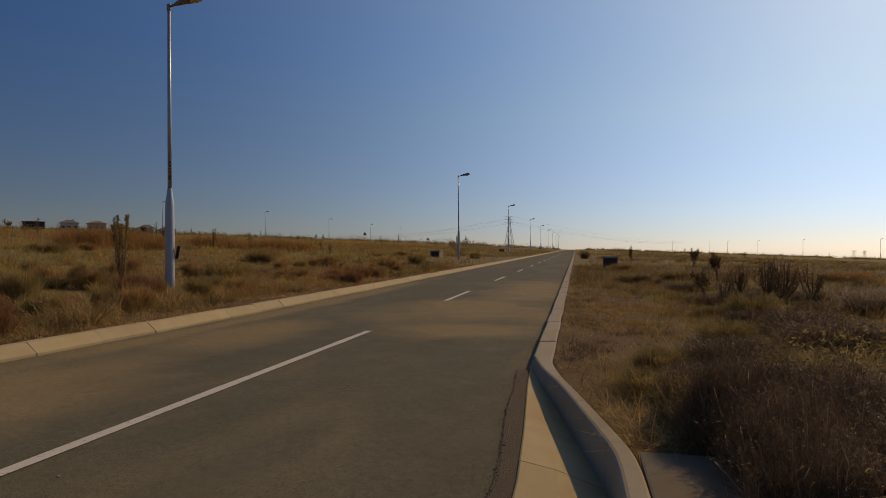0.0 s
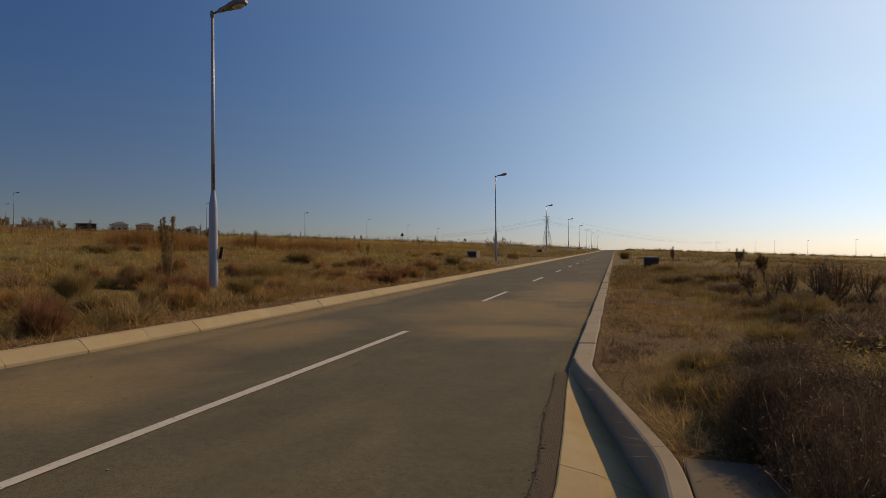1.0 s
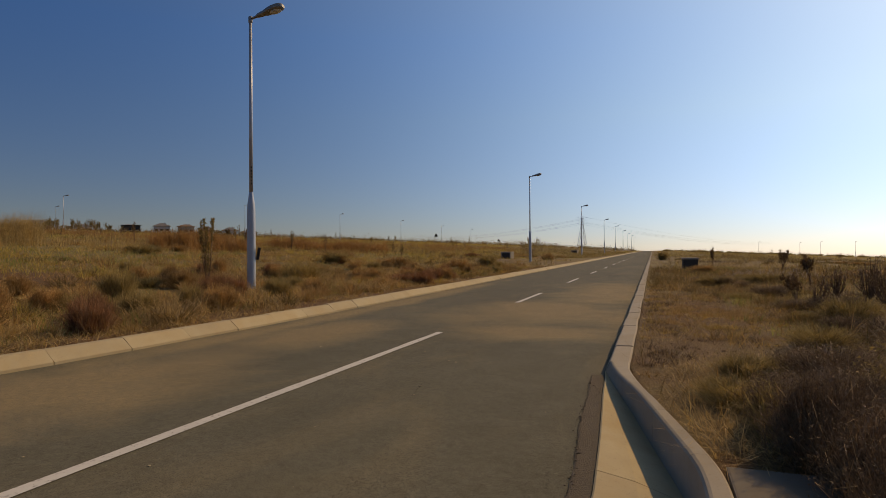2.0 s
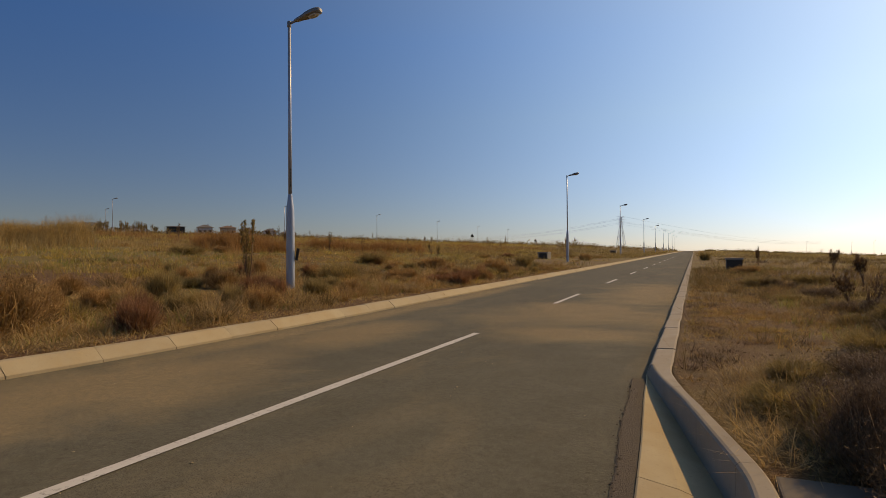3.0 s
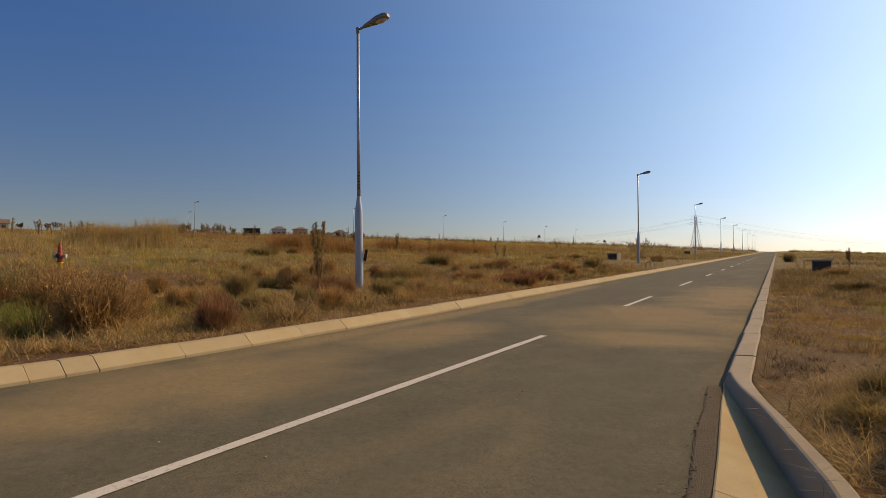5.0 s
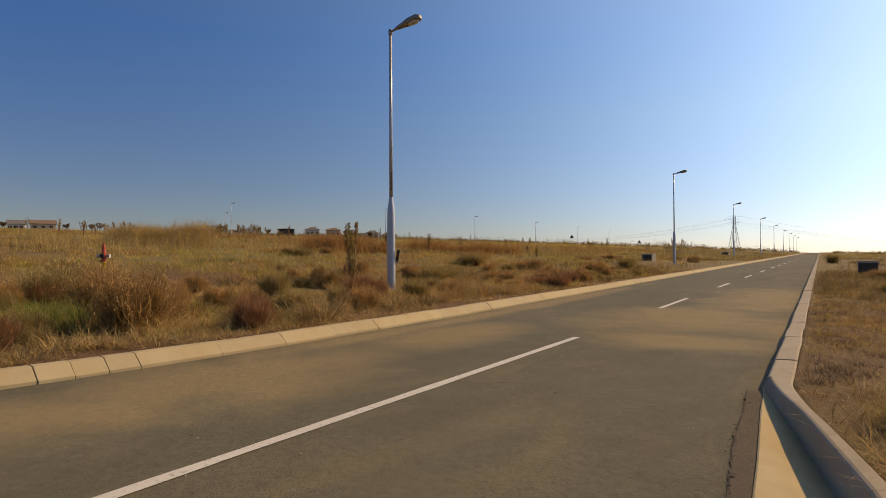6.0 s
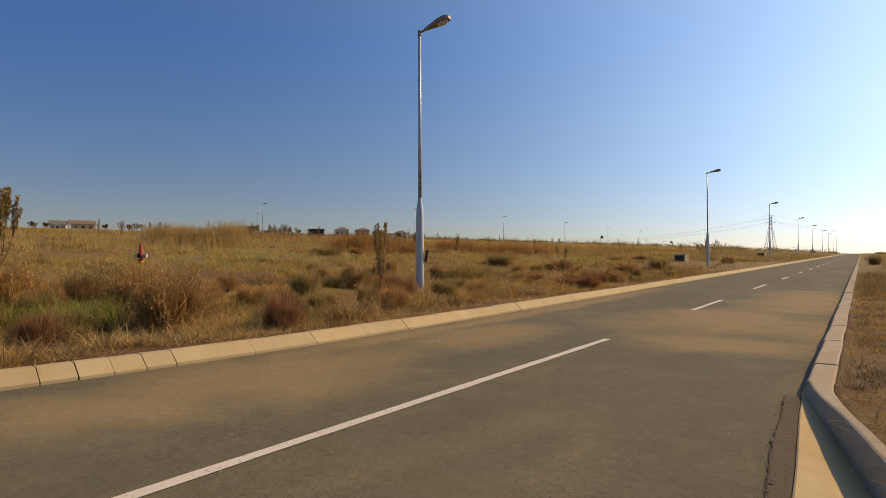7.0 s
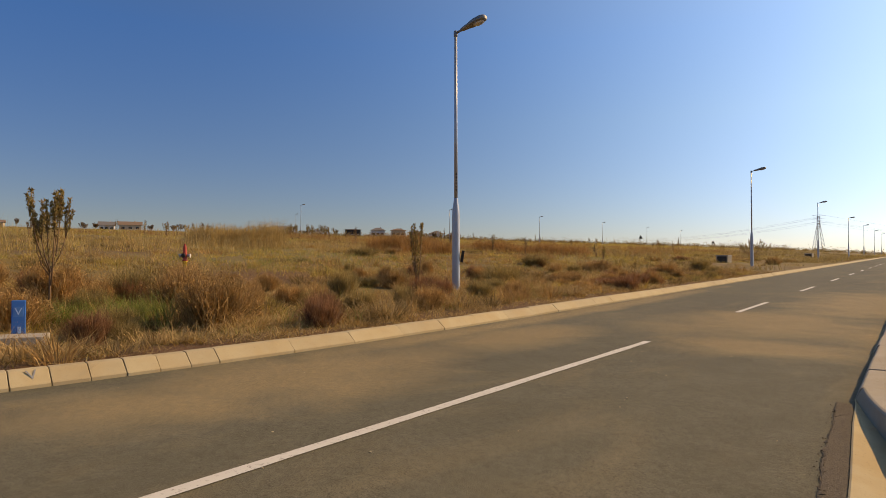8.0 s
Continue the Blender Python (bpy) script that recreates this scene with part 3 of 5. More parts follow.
GRASS_MIX = blade_material("mixed_dry_grass", (0.34, 0.21, 0.08), (0.6, 0.42, 0.165), (0.36, 0.275, 0.09), (0.8, 0.58, 0.27), share=0.4, gain=(1.15, 1.06, 0.84))
FIELD_GRASS = blade_material("yellow_field_grass", (0.5, 0.36, 0.11), (0.68, 0.52, 0.19), (0.46, 0.41, 0.12), (0.76, 0.6, 0.26), share=0.5, gain=(1.15, 1.06, 0.84))
GRASS_GREEN = blade_material("green_grass", (0.22, 0.28, 0.055), (0.36, 0.39, 0.1), (0.5, 0.45, 0.15), share=0.55)
GRASS_GOLD = blade_material("tall_golden_grass", (0.6, 0.42, 0.16), (0.7, 0.52, 0.24), (0.5, 0.34, 0.13), share=0.5)
GRASS_RUST = blade_material("rust_grass", (0.46, 0.23, 0.0805), (0.575, 0.333, 0.127), (0.38, 0.207, 0.0805), share=0.5)
SCRUB_BROWN = blade_material("brown_scrub", (0.337, 0.21, 0.0982), (0.505, 0.33, 0.161), (0.645, 0.448, 0.231), share=0.35, gain=(1.15, 1.06, 0.84))
# scrub brown darkened in its colours to stand in for backlit shade
SCRUB_BACKLIT = blade_material("backlit_brown_scrub", (0.15, 0.1, 0.06), (0.25, 0.168, 0.102), (0.42, 0.29, 0.185), share=0.2)
GRASS_OLIVE = blade_material("olive_brown_grass", (0.21, 0.138, 0.055), (0.32, 0.215, 0.088), (0.185, 0.15, 0.05), (0.42, 0.285, 0.125), share=0.38)
SCRUB_GREY = blade_material("grey_green_scrub", (0.28, 0.215, 0.1), (0.44, 0.33, 0.155), (0.59, 0.44, 0.22), share=0.38, gain=(1.06, 1.04, 0.86))
SCRUB_RED = blade_material("reddish_scrub", (0.322, 0.149, 0.069), (0.437, 0.218, 0.103), (0.506, 0.287, 0.149), share=0.35)
STRAW = blade_material("pale_straw", (0.46, 0.333, 0.172), (0.632, 0.483, 0.276), (0.345, 0.241, 0.127), share=0.3, gain=(1.15, 1.06, 0.84))
LEAF_OLIVE = blade_material("olive_leaf", (0.216, 0.176, 0.0607), (0.365, 0.27, 0.0945), (0.459, 0.284, 0.108), share=0.35)
LEAF_BROWN = blade_material("dry_brown_leaf", (0.15, 0.095, 0.05), (0.22, 0.14, 0.07), (0.3, 0.19, 0.1), share=0.3)
PALE_SEED = blade_material("pale_seed_head", (0.55, 0.47, 0.42), (0.66, 0.58, 0.52), (0.45, 0.36, 0.3), share=0.4)


def stuff(name, pieces, material, label, category="grass"):
    return tagged(new(name, tri_mesh(name, pieces, material)), label, category, kind="stuff")


def cover(x, y):
    lumps = np.clip((vnoise(x, y, 2.6, 1) * 0.55 + vnoise(x, y, 0.7, 2) * 0.45 - 0.33) * 3.6, 0.22, 1)
    strip = np.where(x < -3, np.clip((foot_left(y) - 0.42 - x) / 0.75, 0.05, 1), 1.0)
    clod = np.clip(np.hypot((x + 15.2) / 2.2, (y - 10.6) / 2.0) * 1.6 - 0.9, 0.08, 1)
    return lumps * strip * clod


bare_right = lambda x, y: cover(x, y) * np.clip((np.hypot((x - 0.5) / 1.5, (y - 11) / 7.5) - 0.6) * 2.0, 0.14, 1)
greenish = lambda x, y: np.clip((vnoise(x, y, 5, 3) - 0.48) * 4, 0, 1) * cover(x, y)

# ---- bushes: stems and foliage built once a kind, then copied ----
def leaf_tris(pts, size, flat=0.3, up=0.5):
    n = len(pts)
    d1 = rng.normal(0, 1, (n, 3))
    d1[:, 2] = d1[:, 2] * flat + up
    d1 /= np.linalg.norm(d1, axis=1)[:, None]
    d2 = np.cross(d1, rng.normal(0, 1, (n, 3)))
    d2 /= np.linalg.norm(d2, axis=1)[:, None] + 1e-9
    s = (size * rng.uniform(0.6, 1.4, n))[:, None]
    v = np.stack([pts - d2 * s * 0.22, pts + d2 * s * 0.22, pts + d1 * s], 1).reshape(-1, 3)
    return v, np.arange(n * 3).reshape(-1, 3)


def bush_parts(stems, leaves, leaf, wild, thick):
    """A bush of unit width and height, ragged in outline."""
    n = stems
    base = np.stack([rng.normal(0, 0.16, n), rng.normal(0, 0.16, n), np.full(n, -0.03)], 1)
    lobes = rng.uniform(0.55, 1.1, 9)
    az = np.arctan2(base[:, 1], base[:, 0]) + rng.normal(0, 0.5, n)
    reach = lobes[np.mod((az / (2 * np.pi) * 9).astype(int), 9)] * rng.uniform(0.35, 1.0, n)
    top = np.clip(1.05 - 0.65 * reach ** 2, 0.2, 1.2) * rng.uniform(0.65, 1.1, n)
    tip = np.stack([np.cos(az) * reach, np.sin(az) * reach, top], 1)
    mid = base * 0.5 + tip * 0.5 + rng.normal(0, wild, (n, 3)) + np.array([0, 0, 0.1])
    turn = rng.uniform(0, np.pi, n)
    side = np.stack([np.cos(turn), np.sin(turn), np.zeros(n)], 1)
    w = rng.uniform(0.0035, 0.008, n)[:, None] * thick
    v = np.stack([base - side * w, base + side * w, mid - side * w * 0.7, mid + side * w * 0.7, tip], 1)
    tri = np.array([(0, 1, 3), (0, 3, 2), (2, 3, 4)])
    f = (np.arange(n)[:, None, None] * 5 + tri[None]).reshape(-1, 3)
    k = rng.integers(0, n, leaves)
    q = rng.uniform(0.25, 1.0, leaves)[:, None]
    pts = np.where(q < 0.5, base[k] + (mid[k] - base[k]) * q * 2, mid[k] + (tip[k] - mid[k]) * (q * 2 - 1)) + rng.normal(0, 0.05, (leaves, 3))
    pts[:, 2] = np.abs(pts[:, 2])
    return (v.reshape(-1, 3), f), leaf_tris(pts, leaf)


BUSH_KINDS = {"brown": (SCRUB_BROWN, "tangled dry brown bush in the grass", 0.05, 0.09), "grey": (SCRUB_GREY, "grey-green wiry bush in the dry grass", 0.04, 0.06), "dark": (SCRUB_BACKLIT, "dark twiggy dead bush on the verge", 0.045, 0.11), "red": (SCRUB_RED, "low reddish-brown dead bush on the verge", 0.035, 0.05)}
bush_makers = {}
for kind_, (mat, label, leaf, wild) in BUSH_KINDS.items():
    bush_makers[kind_] = []
    for k in range(4):
        st, lv = bush_parts(1500 if kind_ == "dark" else 1000, 3200 if kind_ == "dark" else 2200, leaf * (0.75 if kind_ == "dark" else 1.05), wild * 1.4, 1.0 if kind_ == "dark" else 1.9)
        bush_makers[kind_].append((tri_mesh("stems", [st], mat), tri_mesh("foliage", [lv], mat)))
bush_count = {"dark": 0, "brown": 0, "grey": 0, "red": 0}


def bush(x, y, kind_, r, h):
    st, lv = bush_makers[kind_][bush_count[kind_] % 4]
    bush_count[kind_] += 1
    ob = thing("dry_bush", Matrix.Translation(place(x, y)) @ Matrix.Rotation(random.uniform(0, 6.28), 4, "Z") @ Matrix.Diagonal((r, r, h * (1.25 if x < 0 else 0.78 if y > 3.62 else 1.0), 1)), BUSH_KINDS[kind_][1], "bush", "dry bushes on the verges")
    for nm, me in (("stem", st), ("foliage", lv)):
        q = new(nm, me)
        q.parent = ob
    return ob


for row in ((-8.86, 5.07, "brown", 0.85, 0.75), (-7.24, 5.95, "red", 0.5, 0.42), (-10.71, 9.48, "grey", 0.55, 0.6), (-10.54, 7.8, "brown", 0.5, 0.4), (-12.0, 18.35, "grey", 1.2, 0.62),
            (-7.03, 17.75, "red", 0.65, 0.4), (-8.42, 3.11, "red", 0.42, 0.4), (-12.95, 5.61, "grey", 0.8, 0.6), (-7.65, 9.01, "brown", 0.5, 0.42), (-11.56, 5.94, "brown", 0.85, 0.75),
            (-13.1, 4.2, "brown", 0.9, 0.7), (-10.66, 20.68, "brown", 0.9, 0.45), (-9.44, 28.79, "brown", 0.9, 0.65), (-8.5, 7.96, "grey", 0.5, 0.35), (-8.49, 11.96, "grey", 0.5, 0.4),
            (-11.1, 2.92, "brown", 0.8, 0.55), (-9.37, 34.19, "grey", 0.9, 0.65), (-11.54, 12.11, "brown", 0.6, 0.45), (-15.2, 26.41, "grey", 1.1, 0.55), (-12.67, 28.28, "brown", 1.1, 0.55)):
    bush(*row)
for row in ((-13.3, 6.9, "brown", 0.6, 0.6), (-13.9, 7.4, "grey", 0.5, 0.5), (-12.6, 6.6, "brown", 0.6, 0.6), (-10.11, 6.5, "brown", 0.60, 0.55), (-9.9, 5.91, "brown", 0.80, 0.60), (-8.28, 6.84, "red", 0.45, 0.40), (-11.03, 65.18, "brown", 1.00, 0.70), (-9.39, 3.82, "grey", 0.50, 0.42), (-12.81, 8.79, "brown", 0.50, 0.38),
            (0.5, 4.55, "grey", 0.40, 0.25), (0.86, 4.2, "dark", 0.55, 0.40), (1.5, 3.75, "dark", 0.83, 0.47), (1.85, 4.75, "grey", 0.77, 0.44), (1.31, 5.45, "dark", 0.66, 0.42), (2.0, 3.9, "dark", 0.72, 0.45),
            (0.75, 5.5, "grey", 0.44, 0.28), (2.61, 6.81, "dark", 0.88, 0.43), (1.65, 7.3, "grey", 0.50, 0.35), (2.7, 7.99, "dark", 0.80, 0.40)):
    bush(*row)
for row in ((0.86, 3.45, "dark", 0.44, 0.47), (1.05, 2.95, "dark", 0.46, 0.47), (1.0, 3.8, "dark", 0.55, 0.51), (1.25, 3.4, "dark", 0.55, 0.51), (0.72, 3.75, "grey", 0.39, 0.43), (1.1, 2.3, "dark", 0.55, 0.36), (1.45, 2.7, "dark", 0.61, 0.36), (1.75, 3.1, "dark", 0.66, 0.36), (2.2, 3.0, "dark", 0.77, 0.38), (0.78, 3.3, "dark", 0.32, 0.46), (0.88, 2.75, "dark", 0.36, 0.46), (0.8, 2.3, "dark", 0.34, 0.46), (2.59, 9.72, "grey", 0.60, 0.50), (3.36, 21.13, "grey", 1.00, 0.45), (1.76, 19.58, "grey", 0.80, 0.45),
            (2.11, 29.13, "brown", 0.90, 0.50), (4.35, 9.97, "dark", 0.90, 0.45), (8.71, 21.81, "brown", 1.20, 0.55), (2.9, 11.3, "dark", 0.80, 0.40), (4.0, 11.5, "dark", 0.70, 0.40), (0.9, 62.0, "grey", 0.80, 1.20), (3.1, 5.2, "dark", 0.77, 0.44), (1.1, 3.15, "dark", 0.5, 0.42), (1.3, 2.5, "dark", 0.5, 0.4), (1.25, 1.75, "dark", 0.45, 0.42), (1.7, 2.2, "dark", 0.6, 0.42), (0.76, 3.4, "dark", 0.34, 0.44), (0.66, 3.85, "dark", 0.28, 0.4), (0.92, 3.6, "dark", 0.4, 0.46), (0.85, 3.0, "dark", 0.34, 0.4)):
    bush(*row)
for k in range(64):
    yy = random.uniform(1.0, 32) ** 1.0
    xx = random.uniform(-15.5, -7.2)
    bush(xx, yy, random.choice(("brown", "brown", "grey", "red")), random.uniform(0.28, 0.6), random.uniform(0.22, 0.5))
for k in range(26):
    bush(random.uniform(1.4, 8.5), random.uniform(5.0, 30), random.choice(("dark", "grey", "dark")), random.uniform(0.3, 0.7), random.uniform(0.15, 0.35))
for k in range(30):
    left_side = k % 3 != 0
    yy = random.uniform(12, 120)
    xx = random.uniform(-10 - yy * 0.6, -8) if left_side else random.uniform(2.5, 6 + yy * 0.35)
    bush(xx, yy, random.choice(("brown", "grey", "brown", "red")), random.uniform(0.8, 1.6), random.uniform(0.22, 0.38))


# ---- tall woody shrubs with brush-like leafy tips ----
def shrub(x, y, height, stems, spread, leaf_mat, label, name="shrub", bare=0.45, leafy=70, leaf=0.075):
    ob = thing(name, place(x, y), label, "shrub", "tall shrubs in the field")
    bm = bmesh.new()
    tube(bm, [(0, 0, -0.05), (0.01, 0.01, height * 0.15), (0, 0.02, height * 0.3)], [0.024, 0.02, 0.016], 7)
    lv = []
    for k in range(stems):
        az, r = random.uniform(0, 6.283), spread * random.uniform(0.15, 1.0) ** 0.8
        h = height * random.uniform(0.72, 1.0) * (1 - 0.12 * r / max(spread, 0.01))
        start = Vector((random.gauss(0, 0.01), random.gauss(0, 0.01), height * random.uniform(0.05, 0.3)))
        tip = Vector((math.cos(az) * r, math.sin(az) * r, h))
        mid = start.lerp(tip, 0.5) + Vector((math.cos(az) * r * 0.18, math.sin(az) * r * 0.18, -0.02))
        pts = [start, start.lerp(mid, 0.6), mid, mid.lerp(tip, 0.55), tip]
        tube(bm, pts, [0.011, 0.009, 0.008, 0.006, 0.004], 5)
        for q in range(leafy):
            f = bare + (1 - bare) * random.random() ** 0.8
            p = mid.lerp(tip, (f - 0.5) * 2) if f > 0.5 else start.lerp(mid, f * 2)
            lv.append(p + Vector((random.gauss(0, 0.034), random.gauss(0, 0.034), random.gauss(0, 0.02))))
    part("trunk", bm, BARK, ob)
    q = new("crown", tri_mesh("crown", [leaf_tris(np.array([tuple(p) for p in lv]), leaf, 0.8, 1.8)], leaf_mat))
    q.parent = ob
    return ob


def forked_shrub(x, y, height, spread, limbs, tips, whorl, label, low=0.38, dense=110, leaf=0.055, fill=0.33):
    """A bare trunk that forks into limbs, each ending in upright leafy brushes."""
    ob = thing("shrub", place(x, y), label, "shrub", "tall shrubs in the field")
    bm, lv = bmesh.new(), []
    fork = Vector((0.02, 0.01, height * low))
    tube(bm, [(0, 0, -0.05), (0.015, 0, height * low * 0.5), fork], [0.026, 0.021, 0.018], 7)
    for k in range(limbs):
        az = 6.283 * (k + random.uniform(-0.3, 0.3)) / limbs
        r = spread * random.uniform(0.45, 0.8)
        start = fork - Vector((0, 0, height * random.uniform(0, 0.18)))
        elbow = Vector((math.cos(az) * r, math.sin(az) * r, height * random.uniform(0.5, 0.76)))
        tube(bm, [start, start.lerp(elbow, 0.5) + Vector((math.cos(az), math.sin(az), -0.6)) * 0.03, elbow], [0.014, 0.011, 0.009], 6)
        for q in range(tips):
            ta = az + random.uniform(-0.9, 0.9)
            tip = elbow + Vector((math.cos(ta) * spread * random.uniform(0.0, 0.35), math.sin(ta) * spread * random.uniform(0.0, 0.35), 0))
            tip.z = min(height, elbow.z + height * random.uniform(0.2, 0.36))
            tube(bm, [elbow, elbow.lerp(tip, 0.5), tip], [0.008, 0.006, 0.004], 5)
            for w in range(dense):
                f = 1.0 - whorl * random.random() ** 1.4
                lv.append(elbow.lerp(tip, f) + Vector((random.gauss(0, 0.016), random.gauss(0, 0.016), random.gauss(0, 0.012))))
        for w in range(int(dense * fill)):
            lv.append(start.lerp(elbow, random.uniform(0.3, 1.0)) + Vector((random.gauss(0, 0.03), random.gauss(0, 0.03), random.gauss(0, 0.02))))
    part("trunk", bm, BARK, ob)
    q = new("crown", tri_mesh("crown", [leaf_tris(np.array([tuple(p) for p in lv]), leaf, 0.8, 1.6)], LEAF_OLIVE))
    q.parent = ob
    return ob


random.seed(11)
forked_shrub(-12.33, 3.88, 2.2, 0.37, 8, 3, 0.8, "tall woody shrub with olive-brown upright leafy tips")
forked_shrub(-11.25, 12.72, 1.9, 0.19, 7, 2, 1.0, "slender brown shrub growing beside the lamp post", 0.2, 70, 0.055, 0.9)
shrub(3.5, 40.0, 1.3, 5, 0.16, LEAF_BROWN, "slender dark shrub in the dry field")
shrub(5.6, 30.8, 1.1, 7, 0.28, LEAF_BROWN, "dark forked shrub in the dry field")
shrub(4.3, 19.8, 0.95, 6, 0.22, LEAF_BROWN, "dark forked shrub in the dry field")
for dx, dy, h, n, sp in ((0.0, 0.0, 1.0, 22, 0.36), (0.35, 0.3, 0.95, 20, 0.34), (-0.4, 0.35, 0.82, 16, 0.3), (0.75, 0.1, 0.8, 16, 0.3), (-0.75, 0.0, 0.62, 10, 0.26), (0.15, -0.35, 0.7, 16, 0.32)):
    shrub(3.35 + dx, 11.6 + dy, h, n, sp, LEAF_BROWN, "thicket of dark brown upright shrub stems", bare=0.3, leafy=20, leaf=0.04)
shrub(2.7, 13.6, 0.7, 4, 0.22, LEAF_BROWN, "dark forked shrub in the dry field")
for k in range(80):
    d = random.uniform(38, 150)
    az = radians(random.uniform(12, 76))
    shrub(-math.sin(az) * d, math.cos(az) * d, random.uniform(0.9, 1.9) * (0.75 + d / 200), random.randint(3, 8), random.uniform(0.12, 0.35), random.choice((LEAF_OLIVE, LEAF_BROWN)), "dark upright shrub in the dry grass", leafy=26, leaf=0.085)
for k in range(9):
    d = random.uniform(45, 110)
    az = radians(random.uniform(-30, -3))
    shrub(-math.sin(az) * d, math.cos(az) * d, random.uniform(0.8, 1.3), random.randint(3, 6), 0.25, LEAF_BROWN, "dark upright shrub in the dry grass", leafy=26, leaf=0.085)
for k in range(18):
    d = random.uniform(95, 135)
    az = radians(random.choice((random.uniform(48, 58), random.uniform(50, 54))))
    shrub(-math.sin(az) * d, math.cos(az) * d, random.uniform(1.8, 3.0), random.randint(6, 12), random.uniform(0.3, 0.6), LEAF_OLIVE, "dark upright shrub in the dry grass", leafy=30, leaf=0.12)
# bare-twigged tree by the second lamp
shrub(-13.4, 68.0, 2.5, 34, 2.0, LEAF_OLIVE, "spreading grey-twigged small tree with sparse leaves", "small_tree", 0.55, 26, 0.13)

# ---- grass ----
x, y = scatter(17000, -21, -6.3, -9, 36, cover)
near = [tufts(x, y, 11, 0.09, 0.05, 0.2, 0.0105, 0.6, 0.85)]
x, y = scatter(10500, -0.3, 12, -9, 36, bare_right)
olive = [(tufts(x, y, 15, 0.09, 0.12, 0.36, 0.006, 0.45, 0.7))]
stuff("olive_grass", olive, GRASS_OLIVE, "olive-brown dry grass on the near verge")
stuff("dry_grass", near, GRASS_MIX, "mixed dry yellow-brown grass on the verges")
x, y = scatter(2600, -22, -7, 0, 40, greenish)
g = [tufts(x, y, 16, 0.1, 0.15, 0.34, 0.008)]
x, y = scatter(1500, 1.2, 14, 6, 40, greenish)
g.append(tufts(x, y, 16, 0.1, 0.12, 0.26, 0.008))
x, y = rng.normal(-10.9, 0.6, 70), rng.normal(4.35, 0.4, 70)
g.append(tufts(x, y, 40, 0.1, 0.32, 0.58, 0.011))
stuff("green_grass", g, GRASS_GREEN, "patches of still green grass among dry stalks")
x, y = scatter(15000, -75, -14, -6, 90, lambda x, y: cover(x / 2, y / 2) * (np.hypot(x, y) > 18))
mid_ = [tufts(x, y, 9, 0.16, 0.15, 0.42, 0.016)]
x, y = scatter(6500, 1, 45, 22, 110, lambda x, y: cover(x / 2, y / 2))
olive_mid = [tufts(x, y, 9, 0.16, 0.1, 0.32, 0.016)]
stuff("olive_field_grass", olive_mid, GRASS_OLIVE, "olive-brown dry grass across the near field")
x, y = scatter(4500, -70, -7, 36, 110, lambda x, y: cover(x / 2, y / 2))
mid_.append(tufts(x, y, 9, 0.16, 0.15, 0.4, 0.018))
stuff("field_grass", mid_, FIELD_GRASS, "dry grass across the open field")
x, y = scatter(4800, -60, -12, -4, 75, lambda x, y: np.clip((vnoise(x, y, 8, 21) - 0.45) * 4, 0, 1) * cover(x, y))
stuff("yellow_green_grass", [tufts(x, y, 10, 0.16, 0.12, 0.36, 0.014)], GRASS_GREEN, "yellow-green low grass in the field")
x, y = scatter(9000, -190, -30, 0, 230, lambda x, y: cover(x / 5, y / 5) * (np.hypot(x, y) > 75))
far_ = [tufts(x, y, 7, 0.4, 0.3, 0.8, 0.05)]
x, y = scatter(4000, 2, 120, 90, 330, lambda x, y: cover(x / 5, y / 5))
far_.append(tufts(x, y, 7, 0.4, 0.2, 0.5, 0.05))
x, y = scatter(3000, -80, -7, 110, 330, lambda x, y: cover(x / 5, y / 5))
far_.append(tufts(x, y, 7, 0.4, 0.2, 0.6, 0.05))
stuff("distant_grass", far_, FIELD_GRASS, "dry grass on the distant rise")
gold = lambda x, y: np.clip((vnoise(x, y, 11, 5) - 0.66) * 6, 0.0, 1)
x, y = scatter(5500, -85, -26, 2, 60, gold)
gg = [tufts(x, y, 13, 0.2, 0.7, 1.25, 0.016, 0.12, 0.3)]
u_, w_ = rng.uniform(-2.6, 2.6, 900), rng.normal(0, 0.7, 900)
gg.append(tufts(-33 + u_ * 0.53 - w_ * 0.85, 20.5 + u_ * 0.85 + w_ * 0.53, 14, 0.2, 1.3, 1.75, 0.02, 0.12, 0.3))
x, y = scatter(900, -48, -36, -4, 16, lambda x, y: np.clip((vnoise(x, y, 5, 44) - 0.5) * 5, 0, 1))
gg.append(tufts(x, y, 12, 0.2, 0.7, 1.1, 0.02, 0.12, 0.3))
x, y = scatter(900, -24, -9, 2, 40, lambda x, y: np.clip((vnoise(x, y, 3, 8) - 0.6) * 5, 0, 1))
gg.append(tufts(x, y, 9, 0.1, 0.35, 0.7, 0.007, 0.15, 0.4))
x, y = scatter(700, 2.5, 12, 7, 40, lambda x, y: np.clip((vnoise(x, y, 3, 9) - 0.55) * 5, 0, 1))
gg.append(tufts(x, y, 12, 0.12, 0.3, 0.5, 0.008, 0.15, 0.4))
stuff("golden_grass", gg, GRASS_GOLD, "tall golden standing grass on the rise")
rust = lambda x, y: np.clip((vnoise(x, y, 9, 6) - 0.55) * 6, 0, 1)
x, y = scatter(8000, -80, -20, 20, 100, rust)
rr = [tufts(x, y, 12, 0.2, 0.5, 1.05, 0.016, 0.12, 0.3)]
u_, w_ = rng.uniform(-2.6, 2.6, 700), rng.normal(0, 1.0, 700)
rr.append(tufts(-26.5 + u_ * 0.75 - w_ * 0.66, 29.5 + u_ * 0.66 + w_ * 0.75, 14, 0.2, 1.1, 1.6, 0.02, 0.12, 0.3))
